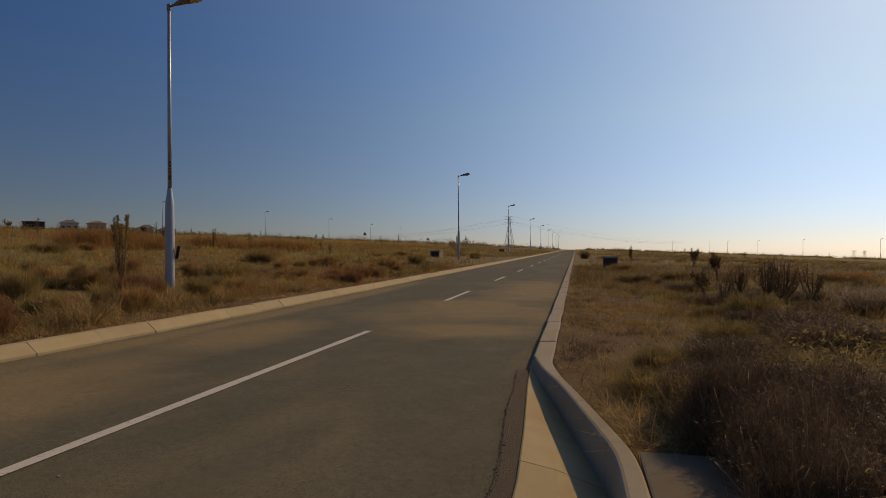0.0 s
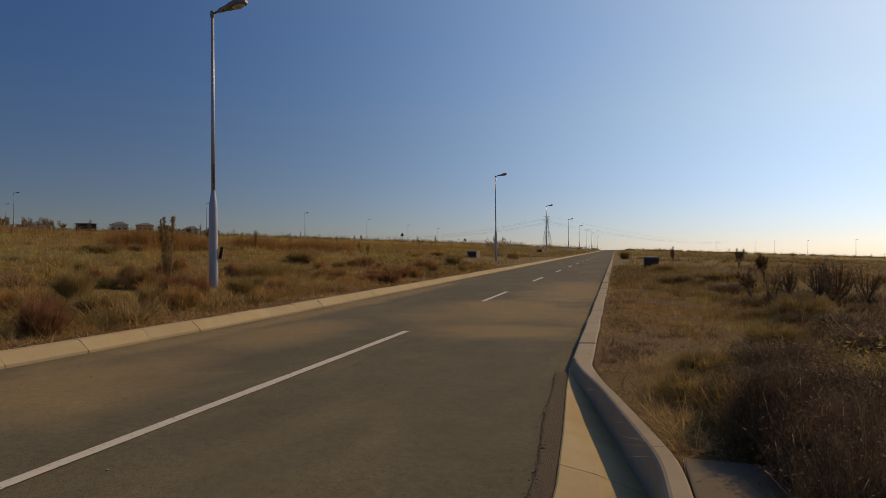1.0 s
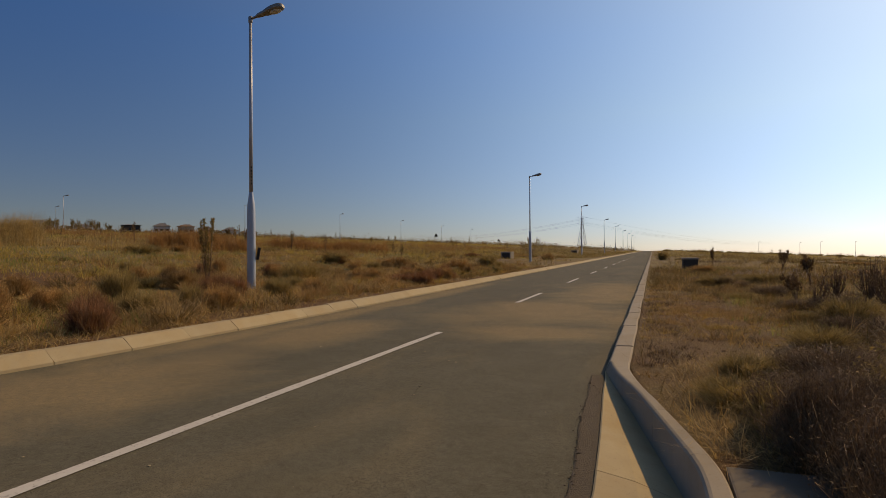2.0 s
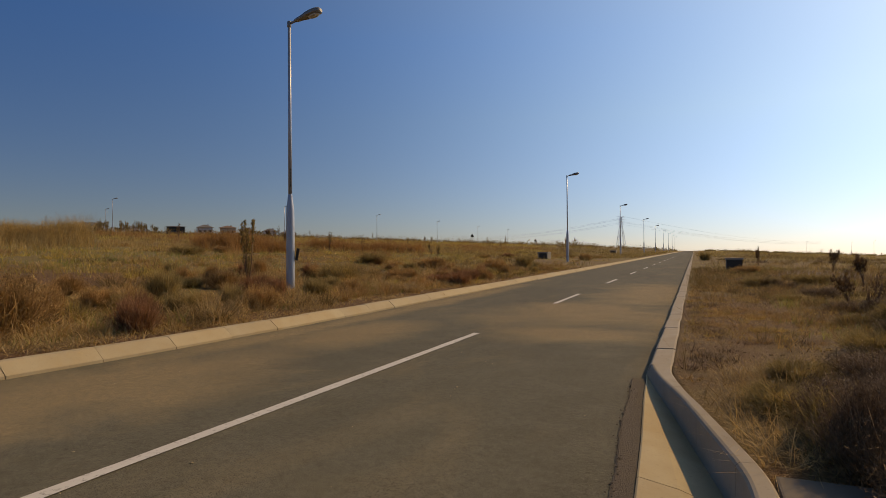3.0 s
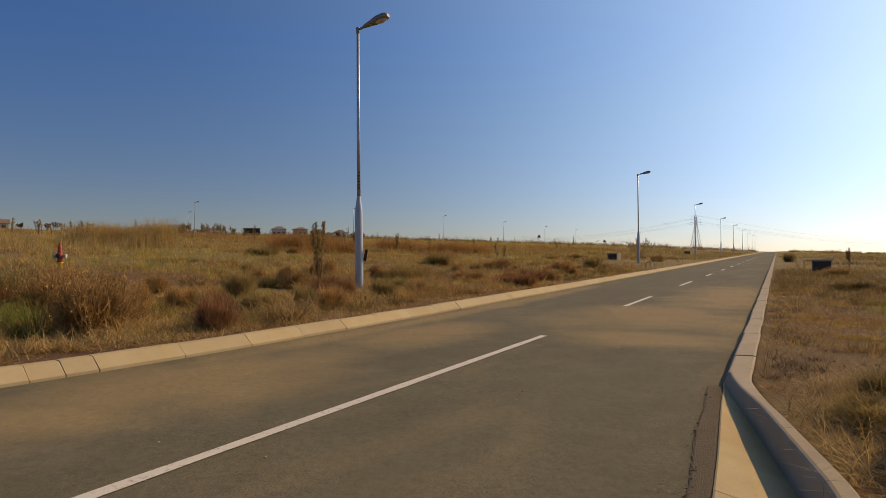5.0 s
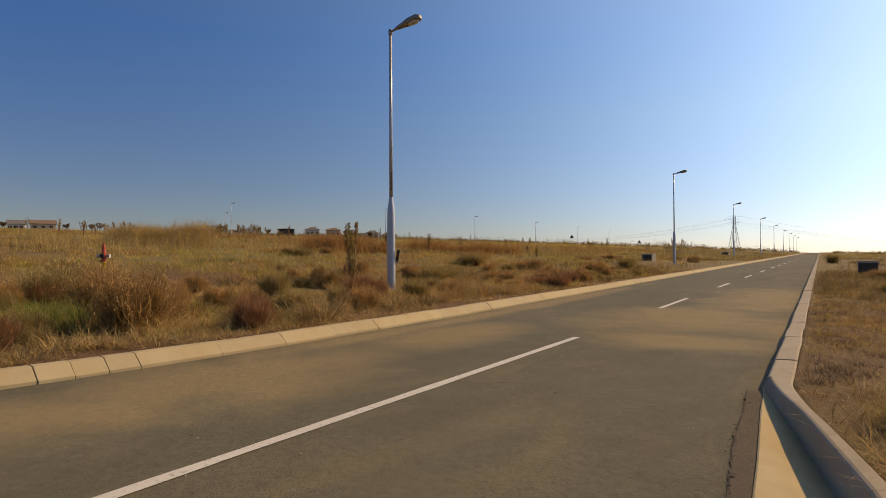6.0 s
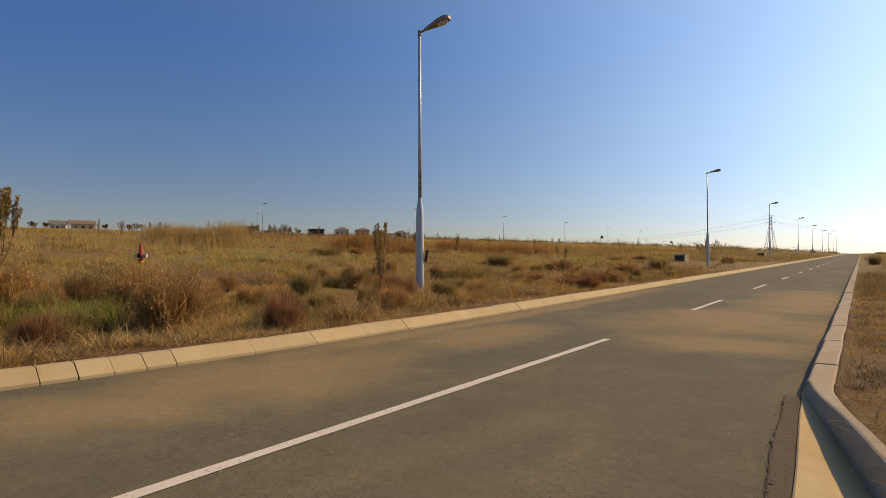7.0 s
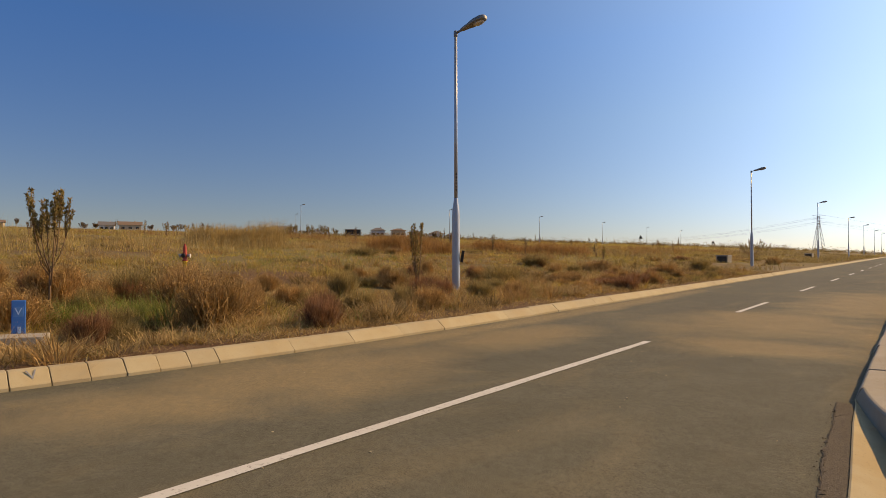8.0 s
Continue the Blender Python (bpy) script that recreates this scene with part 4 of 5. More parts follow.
u_, w_ = rng.uniform(-4.5, 4.5, 700), rng.normal(0, 0.8, 700)
rr.append(tufts(-24.5 + u_ * 0.86 - w_ * 0.5, 41.5 + u_ * 0.5 + w_ * 0.86, 12, 0.2, 0.8, 1.2, 0.022, 0.12, 0.3))
stuff("rust_grass", rr, GRASS_RUST, "rust-coloured standing grass on the rise")
# separate tussocks, near and far
clear = lambda x, y: np.clip(np.hypot((x + 15.2) / 2.2, (y - 10.6) / 2.0) * 2 - 1.2, 0, 1) * np.clip(np.hypot(x + 10.7, y - 13.6) * 1.5 - 1.2, 0, 1)
for seed_, name_, mat_, n_, h0_, h1_, label_ in ((51, "straw_tussock", STRAW, 150, 0.14, 0.34, "arching pale straw tussocks on the verge"), (52, "brown_tussock", SCRUB_BROWN, 170, 0.25, 0.55, "brown dead weed tussocks on the verge"),
                                                 (53, "olive_tussock", GRASS_OLIVE, 190, 0.2, 0.45, "olive-brown grass tussocks on the verge"), (54, "yellow_tussock", FIELD_GRASS, 120, 0.2, 0.42, "yellow dry grass tussocks on the verge")):
    x, y = scatter(n_ * 6, -15, -6.9, 0, 36, lambda x, y: clear(x, y) * np.clip((vnoise(x, y, 2.0, seed_) - 0.45) * 3, 0, 1))
    pieces_ = [tussocks(x[:n_], y[:n_], 95, 0.1, 0.3, h0_, h1_, 0.011)]
    x, y = scatter(n_ * 14, -44, -13, -2, 70, lambda x, y: clear(x, y) * np.clip((vnoise(x, y, 4.0, seed_ + 10) - 0.5) * 3, 0, 1))
    pieces_.append(tussocks(x[:n_ * 2], y[:n_ * 2], 50, 0.2, 0.5, h0_ * 0.9, h1_ * 0.9, 0.02, 0.9, 3))
    x, y = scatter(n_ * 8, -70, -8, 36, 120, lambda x, y: np.clip((vnoise(x, y, 7.0, seed_ + 20) - 0.5) * 3, 0, 1))
    pieces_.append(tussocks(x[:n_], y[:n_], 40, 0.35, 0.8, h0_ * 1.1, h1_ * 1.1, 0.04, 0.9, 3))
    stuff(name_, pieces_, mat_, label_)
for seed_, name_, mat_, n_, label_ in ((81, "dark_tussock", SCRUB_BACKLIT, 130, "dark dead weed tussocks on the near verge"), (82, "olive_verge_tussock", GRASS_OLIVE, 210, "olive grass tussocks on the near verge"), (83, "pale_tussock", STRAW, 70, "pale dry grass tussocks on the near verge")):
    x, y = scatter(n_ * 9, 0.1, 9, 5.2, 32, lambda x, y: np.clip((vnoise(x, y, 1.6, seed_) - 0.45) * 3, 0, 1) * np.clip(np.hypot((x - 0.4) / 1.1, (y - 10) / 5.0) * 2 - 1.3, 0.04, 1))
    pieces_ = [tussocks(x[:n_], y[:n_], 80, 0.08, 0.26, 0.1, 0.3, 0.008)]
    x, y = scatter(n_ * 5, 2, 26, 18, 90, lambda x, y: np.clip((vnoise(x, y, 5.0, seed_) - 0.5) * 3, 0, 1))
    pieces_.append(tussocks(x[:n_], y[:n_], 50, 0.3, 0.7, 0.15, 0.4, 0.025, 0.9, 3))
    stuff(name_, pieces_, mat_, label_)
for seed_, name_, mat_, label_ in ((91, "brown_litter_clump", SCRUB_BROWN, "low brown dead clumps on the bare earth"), (92, "dry_grass_clump", GRASS_MIX, "low dry grass clumps on the bare earth"), (93, "dark_litter_clump", SCRUB_BACKLIT, "low dark dead clumps on the bare earth")):
    x, y = scatter(1500, -0.15, 2.2, 5.0, 19, lambda x, y: np.clip((vnoise(x, y, 0.7, seed_) - 0.5) * 3, 0, 1))
    stuff(name_, [tussocks(x[:330], y[:330], 34, 0.05, 0.16, 0.04, 0.13, 0.006, 1.2)], mat_, label_)
# pale straw: mown litter along the kerbs and fallen stalks on the mounds
x, y = scatter(6500, -8.6, -6.3, -1, 40, lambda x, y: np.clip((vnoise(x, y, 1.1, 4) - 0.35) * 2.5, 0.08, 1))
ss = [tufts(x, y, 9, 0.12, 0.08, 0.3, 0.01, 1.2, 0.9, 4)]
for cx, cy in ((-7.5, 3.9), (-7.3, 7.3), (-7.9, 8.3), (-8.0, 5.0), (-7.6, 2.4), (-9.4, 14.2), (-7.2, 9.8)):
    x, y = rng.normal(cx, 0.25, 26), rng.normal(cy, 0.3, 26)
    ss.append(tufts(x, y, 16, 0.1, 0.25, 0.5, 0.011, 0.7, 0.9))
x, y = scatter(2600, -0.2, 3.2, 4, 19, lambda x, y: np.clip((vnoise(x, y, 0.9, 7) - 0.3) * 2, 0.1, 1))
ss.append(tufts(x, y, 7, 0.1, 0.05, 0.17, 0.005, 1.1, 0.8))
x, y = scatter(3400, -13.5, -6.8, 0, 32, lambda x, y: np.clip((vnoise(x, y, 1.3, 15) - 0.58) * 5, 0, 1))
ss.append(tufts(x, y, 10, 0.12, 0.25, 0.55, 0.012, 0.8, 1.2, 4))
x, y = scatter(900, 0.2, 2.2, 3.2, 6, None)
ss.append(tufts(x, y, 6, 0.08, 0.15, 0.34, 0.0045, 0.8, 0.9, 4))
stuff("straw_litter", ss, STRAW, "pale fallen straw and mown stalks", "straw")
x, y = rng.normal(2.0, 0.35, 60), rng.normal(4.7, 0.3, 60)
weed = np.stack([np.repeat(x, 9) + rng.normal(0, 0.06, 540), np.repeat(y, 9) + rng.normal(0, 0.06, 540), rng.uniform(0.3, 0.55, 540)], 1)
stuff("pale_weed", [leaf_tris(weed, 0.035, 0.6, 0.6), tufts(x, y, 6, 0.05, 0.35, 0.5, 0.005)], SCRUB_GREY, "small pale-leaved weeds among the dark bushes", "weeds")
x, y = np.concatenate([rng.normal(6.8, 0.9, 60), rng.normal(10.4, 1.6, 70), rng.normal(3.8, 0.9, 26)]), np.concatenate([rng.normal(15.1, 0.5, 60), rng.normal(26.5, 0.7, 70), rng.normal(24.6, 0.5, 26)])
stuff("pale_grass", [tufts(x, y, 14, 0.16, 0.2, 0.4, 0.014, 0.2, 0.5)], PALE_SEED, "pale pinkish seeding grass in the field")
# thin brown weeds standing among the grass
x, y = scatter(2600, -24, -7.3, 0, 40, lambda x, y: np.clip((vnoise(x, y, 1.5, 41) - 0.6) * 5, 0, 1))
ww = [tufts(x, y, 14, 0.12, 0.3, 0.7, 0.0095, 0.6, 0.9, 4)]
x, y = scatter(3200, 0.2, 10, 3.4, 30, lambda x, y: bare_right(x, y) * 0.6 + 0.15)
ww.append(tufts(x, y, 8, 0.12, 0.15, 0.42, 0.006, 0.4, 0.5, 4))
stuff("brown_weeds", ww, SCRUB_BROWN, "thin brown weeds standing among the grass", "weeds")

# scrub along the road further out, and the dark line of distant thickets
x, y = scatter(5200, -34, -7.2, 34, 190, lambda x, y: np.clip((vnoise(x, y, 6, 31) - 0.3) * 2.5, 0.05, 1) * np.clip(1.3 - (-x - 7) / 30, 0.1, 1))
sc = [tufts(x, y, 12, 0.3, 0.3, 0.85, 0.03, 0.4, 0.5)]
x, y = scatter(4200, 0.4, 32, 30, 190, lambda x, y: np.clip((vnoise(x, y, 6, 33) - 0.4) * 2.5, 0.03, 1))
sc.append(tufts(x, y, 12, 0.3, 0.2, 0.6, 0.03, 0.4, 0.5))
stuff("roadside_scrub", sc, SCRUB_GREY, "grey-brown scrub along the verges further out", "scrub")
az_, d_ = np.radians(rng.uniform(1.5, 60, 1500)), rng.uniform(230, 420, 1500)
x, y = -np.sin(az_) * d_, np.cos(az_) * d_
ok = (x < -9) & (rng.uniform(0, 1, 1500) < np.clip((vnoise(x, y, 40, 35) - 0.35) * 3, 0.05, 1))
cx, cy = x[ok], y[ok]
az_, d_ = np.radians(rng.uniform(-28, -1, 260)), rng.uniform(240, 430, 260)
cx, cy = np.concatenate([cx, -np.sin(az_) * d_]), np.concatenate([cy, np.cos(az_) * d_])
k = np.repeat(np.arange(len(cx)), 46)
size = np.where(cx < 0, rng.uniform(0.7, 1.7, len(cx)), rng.uniform(0.4, 0.8, len(cx)))[k]
px_, py_ = cx[k] + rng.normal(0, 0.9, len(k)) * size, cy[k] + rng.normal(0, 0.9, len(k)) * size
dt = [leaf_tris(np.stack([px_, py_, land_z(px_, py_) + np.abs(rng.normal(0, 0.6, len(k))) * size], 1), 0.55, 0.7, 0.2)]
stuff("distant_thicket", dt, LEAF_OLIVE, "dark line of distant low thickets", "bushes")

# small stones lying on the road
bm = bmesh.new()
for k in range(70):
    px_, py_ = random.uniform(-5.9, -0.6), random.uniform(1.5, 16)
    r = random.uniform(0.003, 0.009)
    bmesh.ops.create_icosphere(bm, subdivisions=1, radius=r, matrix=Matrix.Translation((px_, py_, float(road_z(py_)) + 0.004 + r * 0.3)) @ Matrix.Diagonal((random.uniform(0.7, 1.6), 1, 0.6, 1)))
tagged(part("road_pebbles", bm, KERB, None), "pale pebbles scattered on the asphalt", "stones", kind="stuff")

# clods and pebbles on the bare earth
bm = bmesh.new()
for k in range(420):
    side = k % 2
    px_, py_ = (random.uniform(-17.0, -12.5), random.uniform(8.0, 13.0)) if side else (random.uniform(-0.1, 2.6), random.uniform(5.5, 16))
    if k % 5 == 0:
        px_, py_ = random.uniform(-8.2, -6.35), random.uniform(0, 25)
    r = random.uniform(0.006, 0.022)
    bmesh.ops.create_icosphere(bm, subdivisions=1, radius=r, matrix=Matrix.Translation((px_, py_, float(land_z(px_, py_)) + r * 0.2)) @ Matrix.Diagonal((random.uniform(0.7, 1.5), random.uniform(0.7, 1.5), 0.6, 1)))
tagged(part("clods", bm, SOIL, None), "small clods and pebbles on the bare earth", "stones", kind="stuff")


# ---- hydrant, marker post, boxes, sign ----
def ring_tube(bm, prof, sides=18):
    """A turned form from (radius, height) pairs."""
    rings = [[bm.verts.new((r * math.cos(2 * math.pi * q / sides), r * math.sin(2 * math.pi * q / sides), z)) for q in range(sides)] for r, z in prof]
    for r0, r1 in zip(rings, rings[1:]):
        for q in range(sides):
            bm.faces.new((r0[q], r0[(q + 1) % sides], r1[(q + 1) % sides], r1[q])).smooth = True
    bm.faces.new(rings[0])
    bm.faces.new(rings[-1][::-1])


HX, HY = -15.1, 7.85
hydrant = thing("fire_hydrant", pose(HX, HY, float(land_z(HX, HY)) - 0.02, 0, 0, 40) @ Matrix.Diagonal((0.85, 0.85, 1.04, 1)), "red fire hydrant on a yellow standpipe in the grass", "fire hydrant")
bm = bmesh.new()
ring_tube(bm, [(0.1, 0), (0.1, 0.03), (0.062, 0.04), (0.06, 0.5), (0.085, 0.51), (0.085, 0.54)])
part("standpipe", bm, YELLOW, hydrant, "yellow standpipe")
bm = bmesh.new()
ring_tube(bm, [(0.085, 0.54), (0.085, 0.57), (0.062, 0.58), (0.075, 0.65), (0.075, 0.72), (0.058, 0.76), (0.052, 0.86), (0.045, 0.92), (0.02, 0.95)])
part("body", bm, RUST_RED, hydrant, "red painted hydrant head")
bm = bmesh.new()
box(bm, 0, 0, 0.955, 0.045, 0.045, 0.05, 0.006)
part("spindle", bm, RUST_RED, hydrant)
for sx in (-1, 1):
    bm = bmesh.new()
    tube(bm, [(sx * 0.08, 0, 0.68), (sx * 0.13, 0, 0.68), (sx * 0.135, 0, 0.68), (sx * 0.175, 0, 0.67)], [0.038, 0.038, 0.05, 0.05], 14)
    part("outlet_cap", bm, WHITE, hydrant, "white outlet cap")
bm = bmesh.new()
tube(bm, [(0, -0.08, 0.68), (0, -0.15, 0.68)], [0.055, 0.055], 14)
part("front_outlet", bm, DARK, hydrant, "dark open outlet")

MX, MY = -9.3, 2.58
mz = float(land_z(MX, MY))
marker = thing("marker_post", pose(MX, MY, mz, 0, 0, 70), "blue painted concrete valve marker with a pale letter", "marker post")
bm = bmesh.new()
box(bm, 0, 0, 0.28, 0.155, 0.075, 0.66, 0.01)
part("post", bm, BLUE, marker)
bm = bmesh.new()
box(bm, 0, -0.0385, 0.46, 0.11, 0.005, 0.13, 0.002)
panel = part("panel", bm, BLUE_PANEL, marker, "square blue panel round the letter")
fc = bpy.data.curves.new("letter", "FONT")
fc.body, fc.size, fc.extrude, fc.align_x, fc.align_y = "V", 0.135, 0.002, "CENTER", "CENTER"
fc.materials.append(PALE_BLUE)
letter = new("letter", fc)
letter.parent = marker
letter.matrix_basis = pose(0, -0.043, 0.46, 90, 0, 0)
bm = bmesh.new()
box(bm, 0.01, -0.0385, 0.22, 0.04, 0.005, 0.09, 0.002)
part("paint_mark", bm, PALE_BLUE, marker, "worn pale paint mark")
slab = thing("valve_slab", pose(MX + 0.05, MY - 0.15, mz, 0, 0, 62), "flat weathered concrete slab at the marker post", "slab")
bm = bmesh.new()
box(bm, 0.05, -0.3, 0.08, 0.9, 0.45, 0.22, 0.012)
part("slab_body", bm, CONCRETE, slab)

# a grey letter painted on one short kerb stone
fk = bpy.data.curves.new("kerb_letter", "FONT")
fk.body, fk.size, fk.extrude, fk.align_x, fk.align_y = "V", 0.15, 0.001, "CENTER", "CENTER"
fk.materials.append(plain_material("grey_paint", (0.2, 0.2, 0.21), 0.7))


def concrete_box(x, y, yaw, w, d, h, label, body_mat=None):
    ob = thing("service_box", pose(x, y, float(land_z(x, y)), 0, 0, yaw), label, "service box", "service boxes")
    bm = bmesh.new()
    box(bm, 0, 0, h / 2 - 0.1, w, d, h + 0.1, 0.015)
    part("body", bm, body_mat or CONCRETE, ob)
    bm = bmesh.new()
    box(bm, 0, 0, h - 0.01, w + 0.08, d + 0.08, 0.1, 0.015)
    part("lid", bm, CONCRETE, ob, "overhanging concrete lid")
    # dark panel added over the front to stand for its shaded opening
    bm = bmesh.new()
    box(bm, 0, -d / 2 - 0.003, h * 0.46, w * 0.84, 0.02, h * 0.8, 0.004)
    part("dark_front", bm, BOX_DARK, ob, "dark panel in place of the shaded open front")
    bm = bmesh.new()
    box(bm, w * 0.25, -d / 2 - 0.025, h * 0.5, 0.03, 0.03, 0.12, 0.004)
    part("handle", bm, DARK, ob)


concrete_box(-13.9, 58.4, -12, 1.05, 0.8, 0.72, "grey concrete service box in the roadside grass")
# body much darker than the concrete lid
concrete_box(1.85, 34.0, 4, 0.72, 0.6, 0.6, "service box with a dark body and paler lid in the roadside grass", BOX_DARK)
concrete_box(-14.5, 118.0, -8, 1.2, 0.8, 0.7, "grey concrete service box in the roadside grass")


def warning_sign(x, y, h, s):
    ob = thing("road_sign", pose(*place(x, y), 0, 0, 15), "small dark triangular road sign on a thin post", "road sign")
    bm = bmesh.new()
    tube(bm, [(0, 0, -0.2), (0, 0, h)], [0.035, 0.035], 8)
    part("post", bm, GALV_DULL, ob)
    bm = bmesh.new()
    a_ = [bm.verts.new((q * s, -0.045, zz)) for q, zz in ((-0.5, h - s * 0.86), (0.5, h - s * 0.86), (0, h))]
    f = bm.faces.new(a_)
    e_ = bmesh.ops.extrude_face_region(bm, geom=[f])
    bmesh.ops.translate(bm, vec=(0, -0.02, 0), verts=[v for v in e_["geom"] if isinstance(v, bmesh.types.BMVert)])
    part("plate", bm, DARK, ob, "dark triangular plate seen from the back")


warning_sign(-42.0, 113.5, 2.5, 0.8)
warning_sign(-38.0, 150.0, 2.2, 0.8)

# ---- lamps of the side streets ----
for x, y, r in ((-92.2, 117.0, 30), (-87.8, 154.8, 30), (-87.3, 198.7, 30), (-90.6, 252.2, 30), (-91.3, 300.4, 30), (-120.6, 92.6, 30), (-179.7, 135.4, 30),
                (96.8, 350.9, 20), (101.8, 300.2, 20), (112.3, 253.2, 20), (90.5, 389.6, 20), (91.0, 442.7, 20), (67.4, 446.9, 20)):
    q = copy_thing(lamp0, pose(*place(x, y), 0, 0, r))
    tagged(q, "distant street lamp on a side street", group="street lamps on side streets")
    for c in list(q.children):
        if c.name.startswith(("marking_bar", "access_flap")):
            bpy.data.objects.remove(c)


# ---- houses on the rise ----
def house(x, y, yaw, w, d, wall_h, roof_h, wall_mat, roof_mat, hip, label, lift=0.0):
    ob = thing("house", pose(x, y, float(land_z(x, y)) + lift - 2.6, 0, 0, yaw), label, "house", "houses on the rise")
    bm = bmesh.new()
    box(bm, 0, 0, wall_h / 2 - 1.5, w, d, wall_h + 3.0)
    part("wall", bm, wall_mat, ob)
    bm = bmesh.new()
    o = 0.5
    b_ = [bm.verts.new(p) for p in ((-w / 2 - o, -d / 2 - o, wall_h), (w / 2 + o, -d / 2 - o, wall_h), (w / 2 + o, d / 2 + o, wall_h), (-w / 2 - o, d / 2 + o, wall_h))]
    k_ = w / 2 + o - (d / 2 if hip else 0)
    t_ = [bm.verts.new((-k_, 0, wall_h + roof_h)), bm.verts.new((k_, 0, wall_h + roof_h))]
    for fs in ((b_[0], b_[1], t_[1], t_[0]), (b_[2], b_[3], t_[0], t_[1]), (b_[1], b_[2], t_[1]), (b_[3], b_[0], t_[0]), (b_[3], b_[2], b_[1], b_[0])):
        bm.faces.new(fs)
    roof = part("roof", bm, roof_mat, ob)
    bm = bmesh.new()
    box(bm, w * 0.2, 0, wall_h + roof_h * 0.9, 0.6, 0.6, roof_h * 0.5)
    part("chimney", bm, wall_mat, roof)
    for wx in (-0.32, 0.0, 0.32):
        bm = bmesh.new()
        box(bm, wx * w, -d / 2 - 0.02, wall_h * 0.66, 1.4, 0.1, 1.1)
        win = part("window", bm, GLASS, ob)
        bm = bmesh.new()
        box(bm, wx * w, -d / 2 - 0.04, wall_h * 0.66 - 0.62, 1.6, 0.2, 0.1)
        part("sill", bm, WHITE, win)


def polar(az, d):
    return -math.sin(radians(az)) * d, math.cos(radians(az)) * d


house(*polar(68.65, 330), 66, 6.6, 6.0, 4.2, 2.0, WHITE, ROOF_GREY, False, "small white gabled house on the rise", 0.3)
house(*polar(66.9, 320), 66, 9.5, 6.0, 4.4, 1.8, CREAM, ROOF_BROWN, False, "cream house with a brown tiled roof", 0.5)
house(*polar(73.3, 340), 70, 5.0, 6.0, 4.2, 1.6, WHITE, ROOF_GREY, True, "small white house on the rise", 0.2)
house(*polar(77.2, 330), 70, 18.0, 7.0, 4.2, 1.2, CREAM, ROOF_BROWN, False, "long low cream house on the rise", 0.2)
house(*polar(54.2, 320), 50, 11.0, 7.0, 4.6, 1.9, WHITE, ROOF_GREY, False, "white gabled house with a dark roof", 0.5)
house(*polar(51.0, 330), 50, 6.0, 6.0, 4.6, 1.5, WHITE, ROOF_GREY, True, "small white house with a grey roof", 0.3)
house(*polar(47.6, 300), 48, 7.6, 6.5, 5.6, 0.4, DARK, ROOF_GREY, True, "dark unfinished block of a building", 0.4)
house(*polar(45.2, 330), 46, 7.4, 7.0, 6.0, 1.6, WHITE, ROOF_GREY, True, "white house with a hipped grey roof", 0.4)
house(*polar(43.25, 325), 44, 7.6, 7.0, 6.2, 1.2, CREAM, ROOF_BROWN, True, "cream house with a low brown roof", 0.4)
house(*polar(41.6, 335), 42, 7.2, 7.0, 5.8, 1.3, CREAM, ROOF_GREY, True, "cream house with a grey hipped roof", 0.3)
house(*polar(39.55, 335), 40, 7.6, 7.0, 5.4, 1.7, WHITE, ROOF_GREY, True, "white house with a grey hipped roof", 0.2)
house(*polar(37.9, 340), 38, 8.5, 7.0, 4.8, 1.4, CREAM, ROOF_GREY, True, "cream house with a dark roof", 0.2)


# ---- small trees among the houses ----
random.seed(23)
for k in range(22):
    az, d = random.uniform(36, 78), random.uniform(230, 310)
    shrub(*polar(az, d), random.uniform(2.2, 4.2), random.randint(10, 18), random.uniform(0.9, 2.0), random.choice((LEAF_OLIVE, LEAF_BROWN)), "distant dark garden tree near the houses", "small_tree", 0.3, 40, 0.4)


# ---- power line ----
def pylon(x, y, h, w, label, r=0.11):
    ob = thing("pylon", pose(*place(x, y), 0, 0, 25), label, "pylon", "pylons")
    zs = np.concatenate([np.linspace(0, h * 0.72, 6), np.linspace(h * 0.8, h, 3)])
    wid = lambda z: w / 2 * (1 - 0.78 * min(1, z / (h * 0.75)))
    for sx in (-1, 1):
        for sy in (-1, 1):
            bm = bmesh.new()
            tube(bm, [(sx * wid(z), sy * wid(z), z - (0.5 if z == 0 else 0)) for z in zs], [r] * len(zs), 5)
            part("leg", bm, HAZY_STEEL, ob)
    bm = bmesh.new()
    for z0, z1 in zip(zs, zs[1:]):
        for sx, sy, tx, ty in ((-1, -1, 1, -1), (1, -1, 1, 1), (1, 1, -1, 1), (-1, 1, -1, -1)):
            tube(bm, [(sx * wid(z0), sy * wid(z0), z0), (tx * wid(z1), ty * wid(z1), z1)], [r * 0.55] * 2, 4)
            tube(bm, [(tx * wid(z0), ty * wid(z0), z0), (sx * wid(z1), sy * wid(z1), z1)], [r * 0.55] * 2, 4)
    part("bracing", bm, HAZY_STEEL, ob)
    for z in (h * 0.8, h * 0.9, h):
        bm = bmesh.new()
        tube(bm, [(-w * 0.62, 0, z), (0, 0, z + 0.5), (w * 0.62, 0, z)], [r * 0.7, r, r * 0.7], 5)
        part("crossarm", bm, HAZY_STEEL, ob)
    return ob


PX, PY = polar(6.3, 450)
pz = float(land_z(PX, PY))
pylon(PX, PY, 22.5, 6.0, "tall lattice steel pylon carrying power lines")
for az, d, h in ((-22.2, 900, 18), (-22.9, 905, 18), (-9.6, 1000, 18)):
    pylon(*polar(az, d), h, 8.0, "faint distant lattice steel pylon", 0.09)


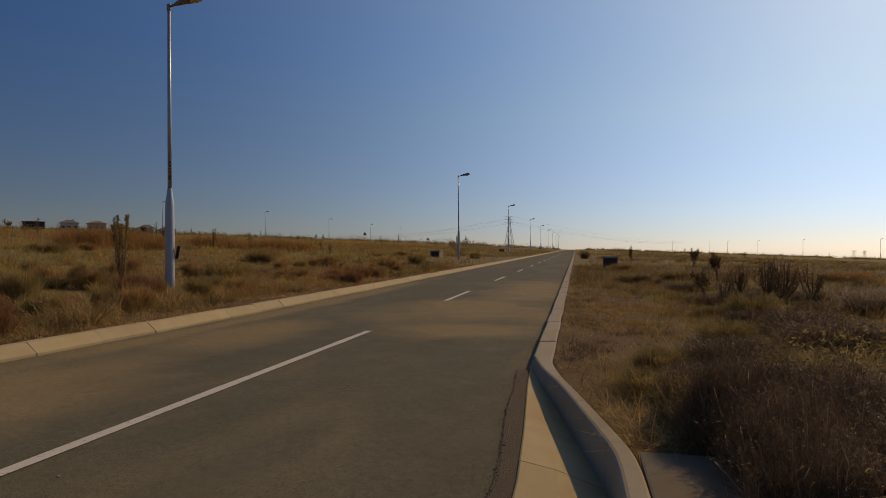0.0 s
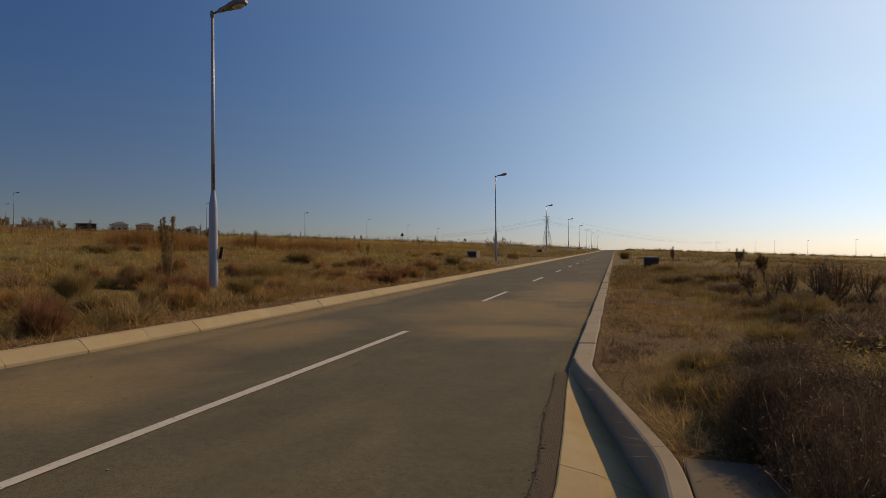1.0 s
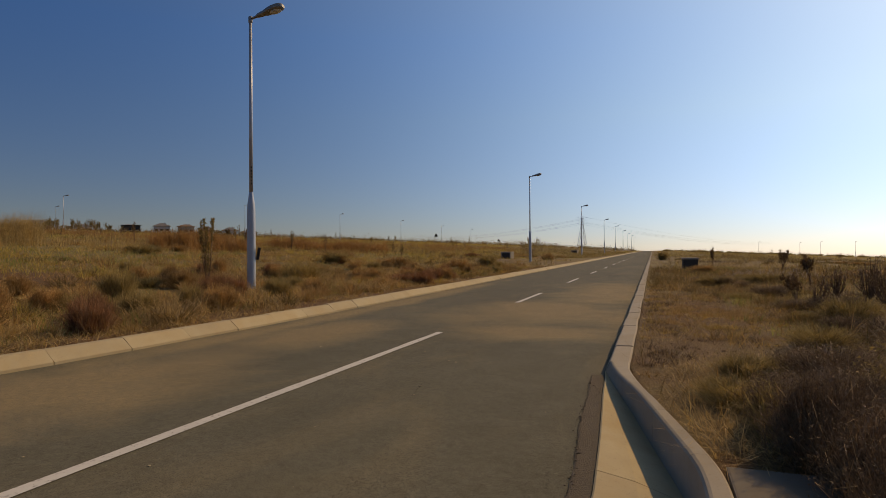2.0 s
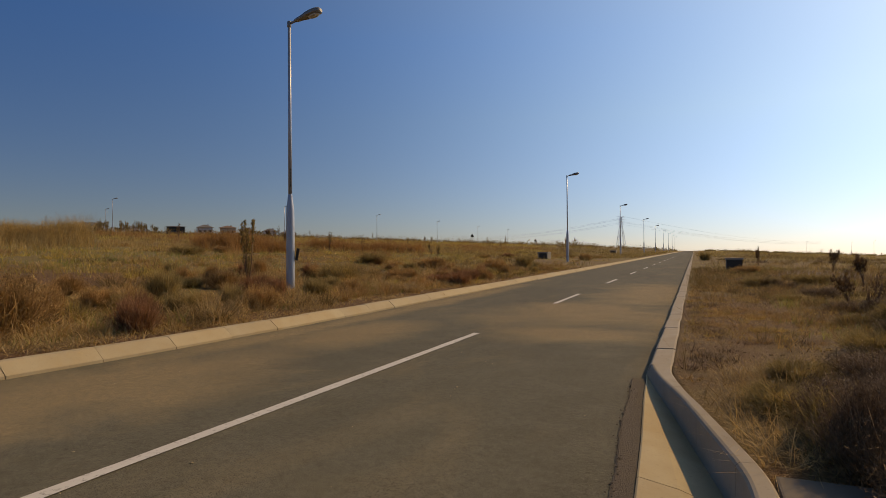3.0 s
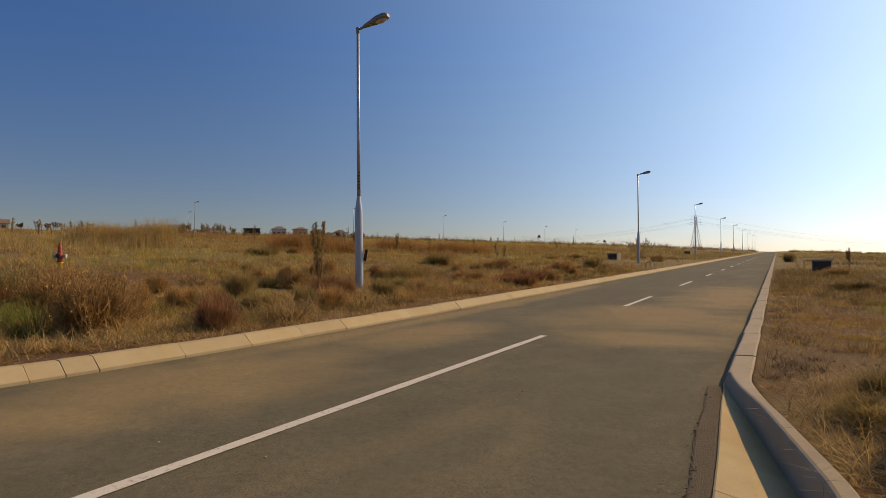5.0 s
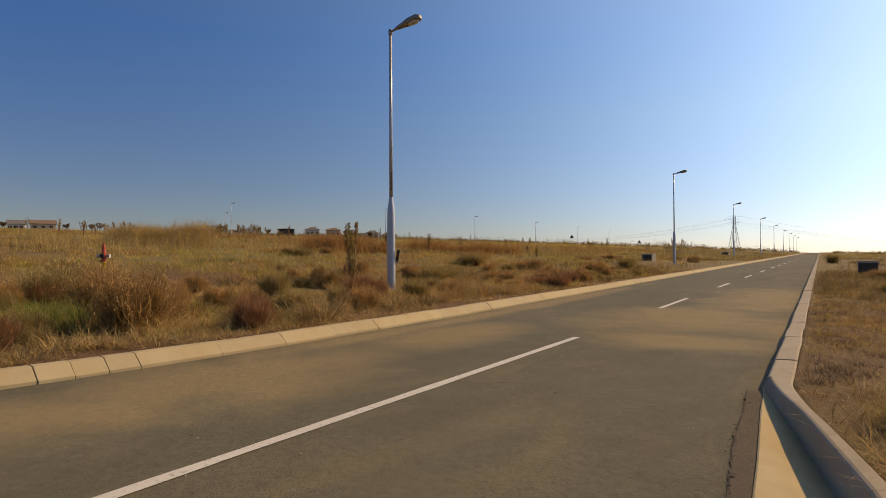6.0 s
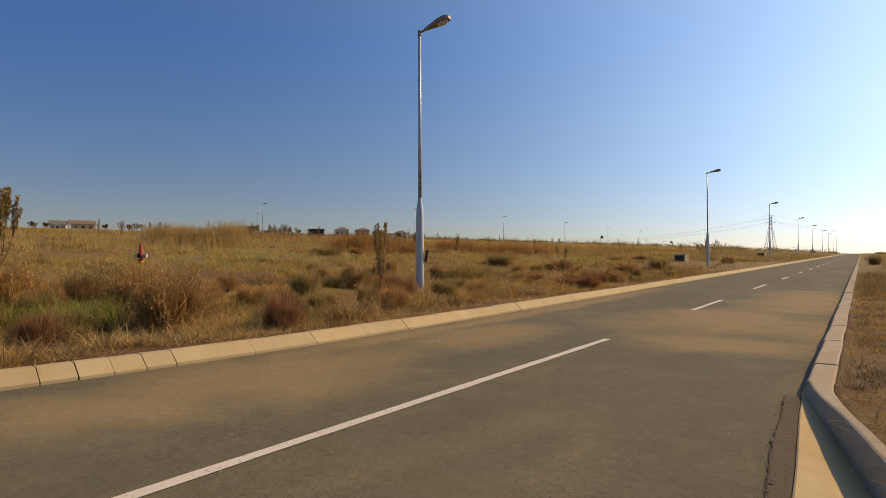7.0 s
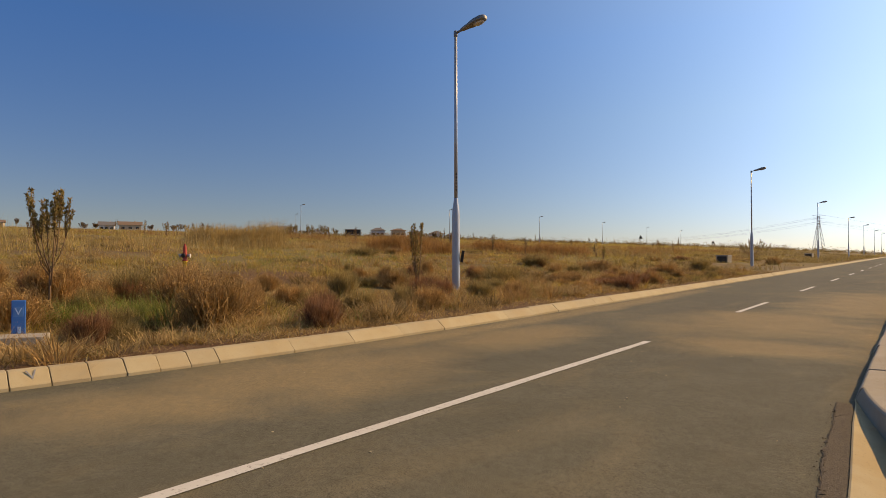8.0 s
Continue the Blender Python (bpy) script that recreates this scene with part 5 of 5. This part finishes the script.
def cable(p0, p1, sag, r, label):
    bm = bmesh.new()
    p0, p1 = Vector(p0), Vector(p1)
    tube(bm, [p0.lerp(p1, f) - Vector((0, 0, sag * 4 * f * (1 - f))) for f in np.linspace(0, 1, 24)], [r] * 24, 4)
    ob = part("cable", bm, HAZY_STEEL, None)
    tagged(ob, label, "cable", "power line cables")


for k, (dx, z) in enumerate(((-3.5, 18.0), (3.5, 18.0), (-3.5, 20.2), (3.5, 22.4))):
    cable((PX + dx, PY, pz + z), (-345 + dx, 850, 24 + z * 0.25), 7, 0.04, "thin sagging power line cable")
    cable((PX + dx, PY, pz + z), (*polar(-9.6, 1000), 4 + z * 0.5), 6, 0.035, "thin sagging power line cable")


# ---- kerb stones ----
def kerb_mesh(length, flip):
    """One kerb stone along y with a sloping face; flip faces it towards +x."""
    prof = [(0, -0.2), (0, 0.03), (0.01, 0.042), (0.13, 0.142), (0.148, 0.153), (0.238, 0.157), (0.25, 0.147), (0.25, -0.2)]
    if not flip:
        prof = [(0, -0.2), (0, 0.02), (0.032, 0.098), (0.036, 0.104), (0.05, 0.112), (0.212, 0.118), (0.232, 0.108), (0.232, -0.2)]
    s_ = -1 if flip else 1
    deep = prof[-1][0]
    rows_ = []
    for yy_, inset in ((0.0, 0.004), (0.005, 0.0), (length - 0.005, 0.0), (length, 0.004)):
        rows_.append([(s_ * min(max(px_, inset), deep - inset), yy_, z - (inset if z > 0.05 else 0)) for px_, z in prof])
    bm = loft(rows_)
    bmesh.ops.recalc_face_normals(bm, faces=bm.faces)
    me = bpy.data.meshes.new("kerb_stone")
    bm.to_mesh(me)
    bm.free()
    me.materials.append(KERB if flip else KERB_SHADED)
    return me


def kerb_run(name, label):
    return thing(name, (0, 0, 0), label, "kerb", kind="structure")


kerb_left = kerb_run("kerb_left", "pale sand-coloured concrete kerb with a sloping face")
kerb_right = kerb_run("kerb_right", "concrete kerb with a sloping face, coloured grey for its shade")
LONG, SHORT = 0.97, 0.315
me_l, me_s, me_r = kerb_mesh(LONG - 0.007, True), kerb_mesh(SHORT - 0.007, True), kerb_mesh(LONG - 0.007, False)
random.seed(5)


def lay(me, parent, x, y, yaw, slope=0.0):
    ob = new("kerb_stone", me)
    ob.parent = parent
    ob.matrix_basis = pose(x + random.gauss(0, 0.004), y, float(road_z(y)) - 0.008 + random.gauss(0, 0.003), slope, random.gauss(0, 0.5), yaw + random.gauss(0, 0.25))
    return ob


y = 3.58
while y > -14:
    y -= SHORT
    t0, t1 = float(foot_left(y)), float(foot_left(y + SHORT))
    lay(me_s, kerb_left, t0, y, math.degrees(math.atan2(-(t1 - t0), SHORT)))
    if y < 1.86 < y + SHORT:
        fl_ = new("letter", fk)
        fl_.parent = kerb_left
        q = 0.70711
        fl_.matrix_basis = Matrix(((0, -q, q, t0 - 0.07 + 0.01), (1, 0, 0, 1.87), (0, q, q, 0.09 + 0.01), (0, 0, 0, 1)))
y = 3.58
for k in range(150):
    t0, t1 = float(foot_left(y)), float(foot_left(y + LONG))
    lay(me_l, kerb_left, t0, y, math.degrees(math.atan2(-(t1 - t0), LONG)), 0.3 if y > 10 else 0)
    y += LONG
left_end = y
y = 5.955
for k in range(150):
    lay(me_r, kerb_right, -0.46, y, 0, 0.3 if y > 10 else 0)
    y += LONG
for parent, x, s_, y0 in ((kerb_left, -6.0, -1, left_end), (kerb_right, -0.455, 1, y)):
    ys = np.arange(y0, 640, 12.0)
    rows_ = [[(x + s_ * px_, yy_, float(road_z(yy_)) + z) for px_, z in ((0, -0.2), (0, 0.03), (0.14, 0.15), (0.25, 0.157), (0.25, -0.2))] for yy_ in ys]
    part("far_kerb", loft(rows_), KERB, parent)
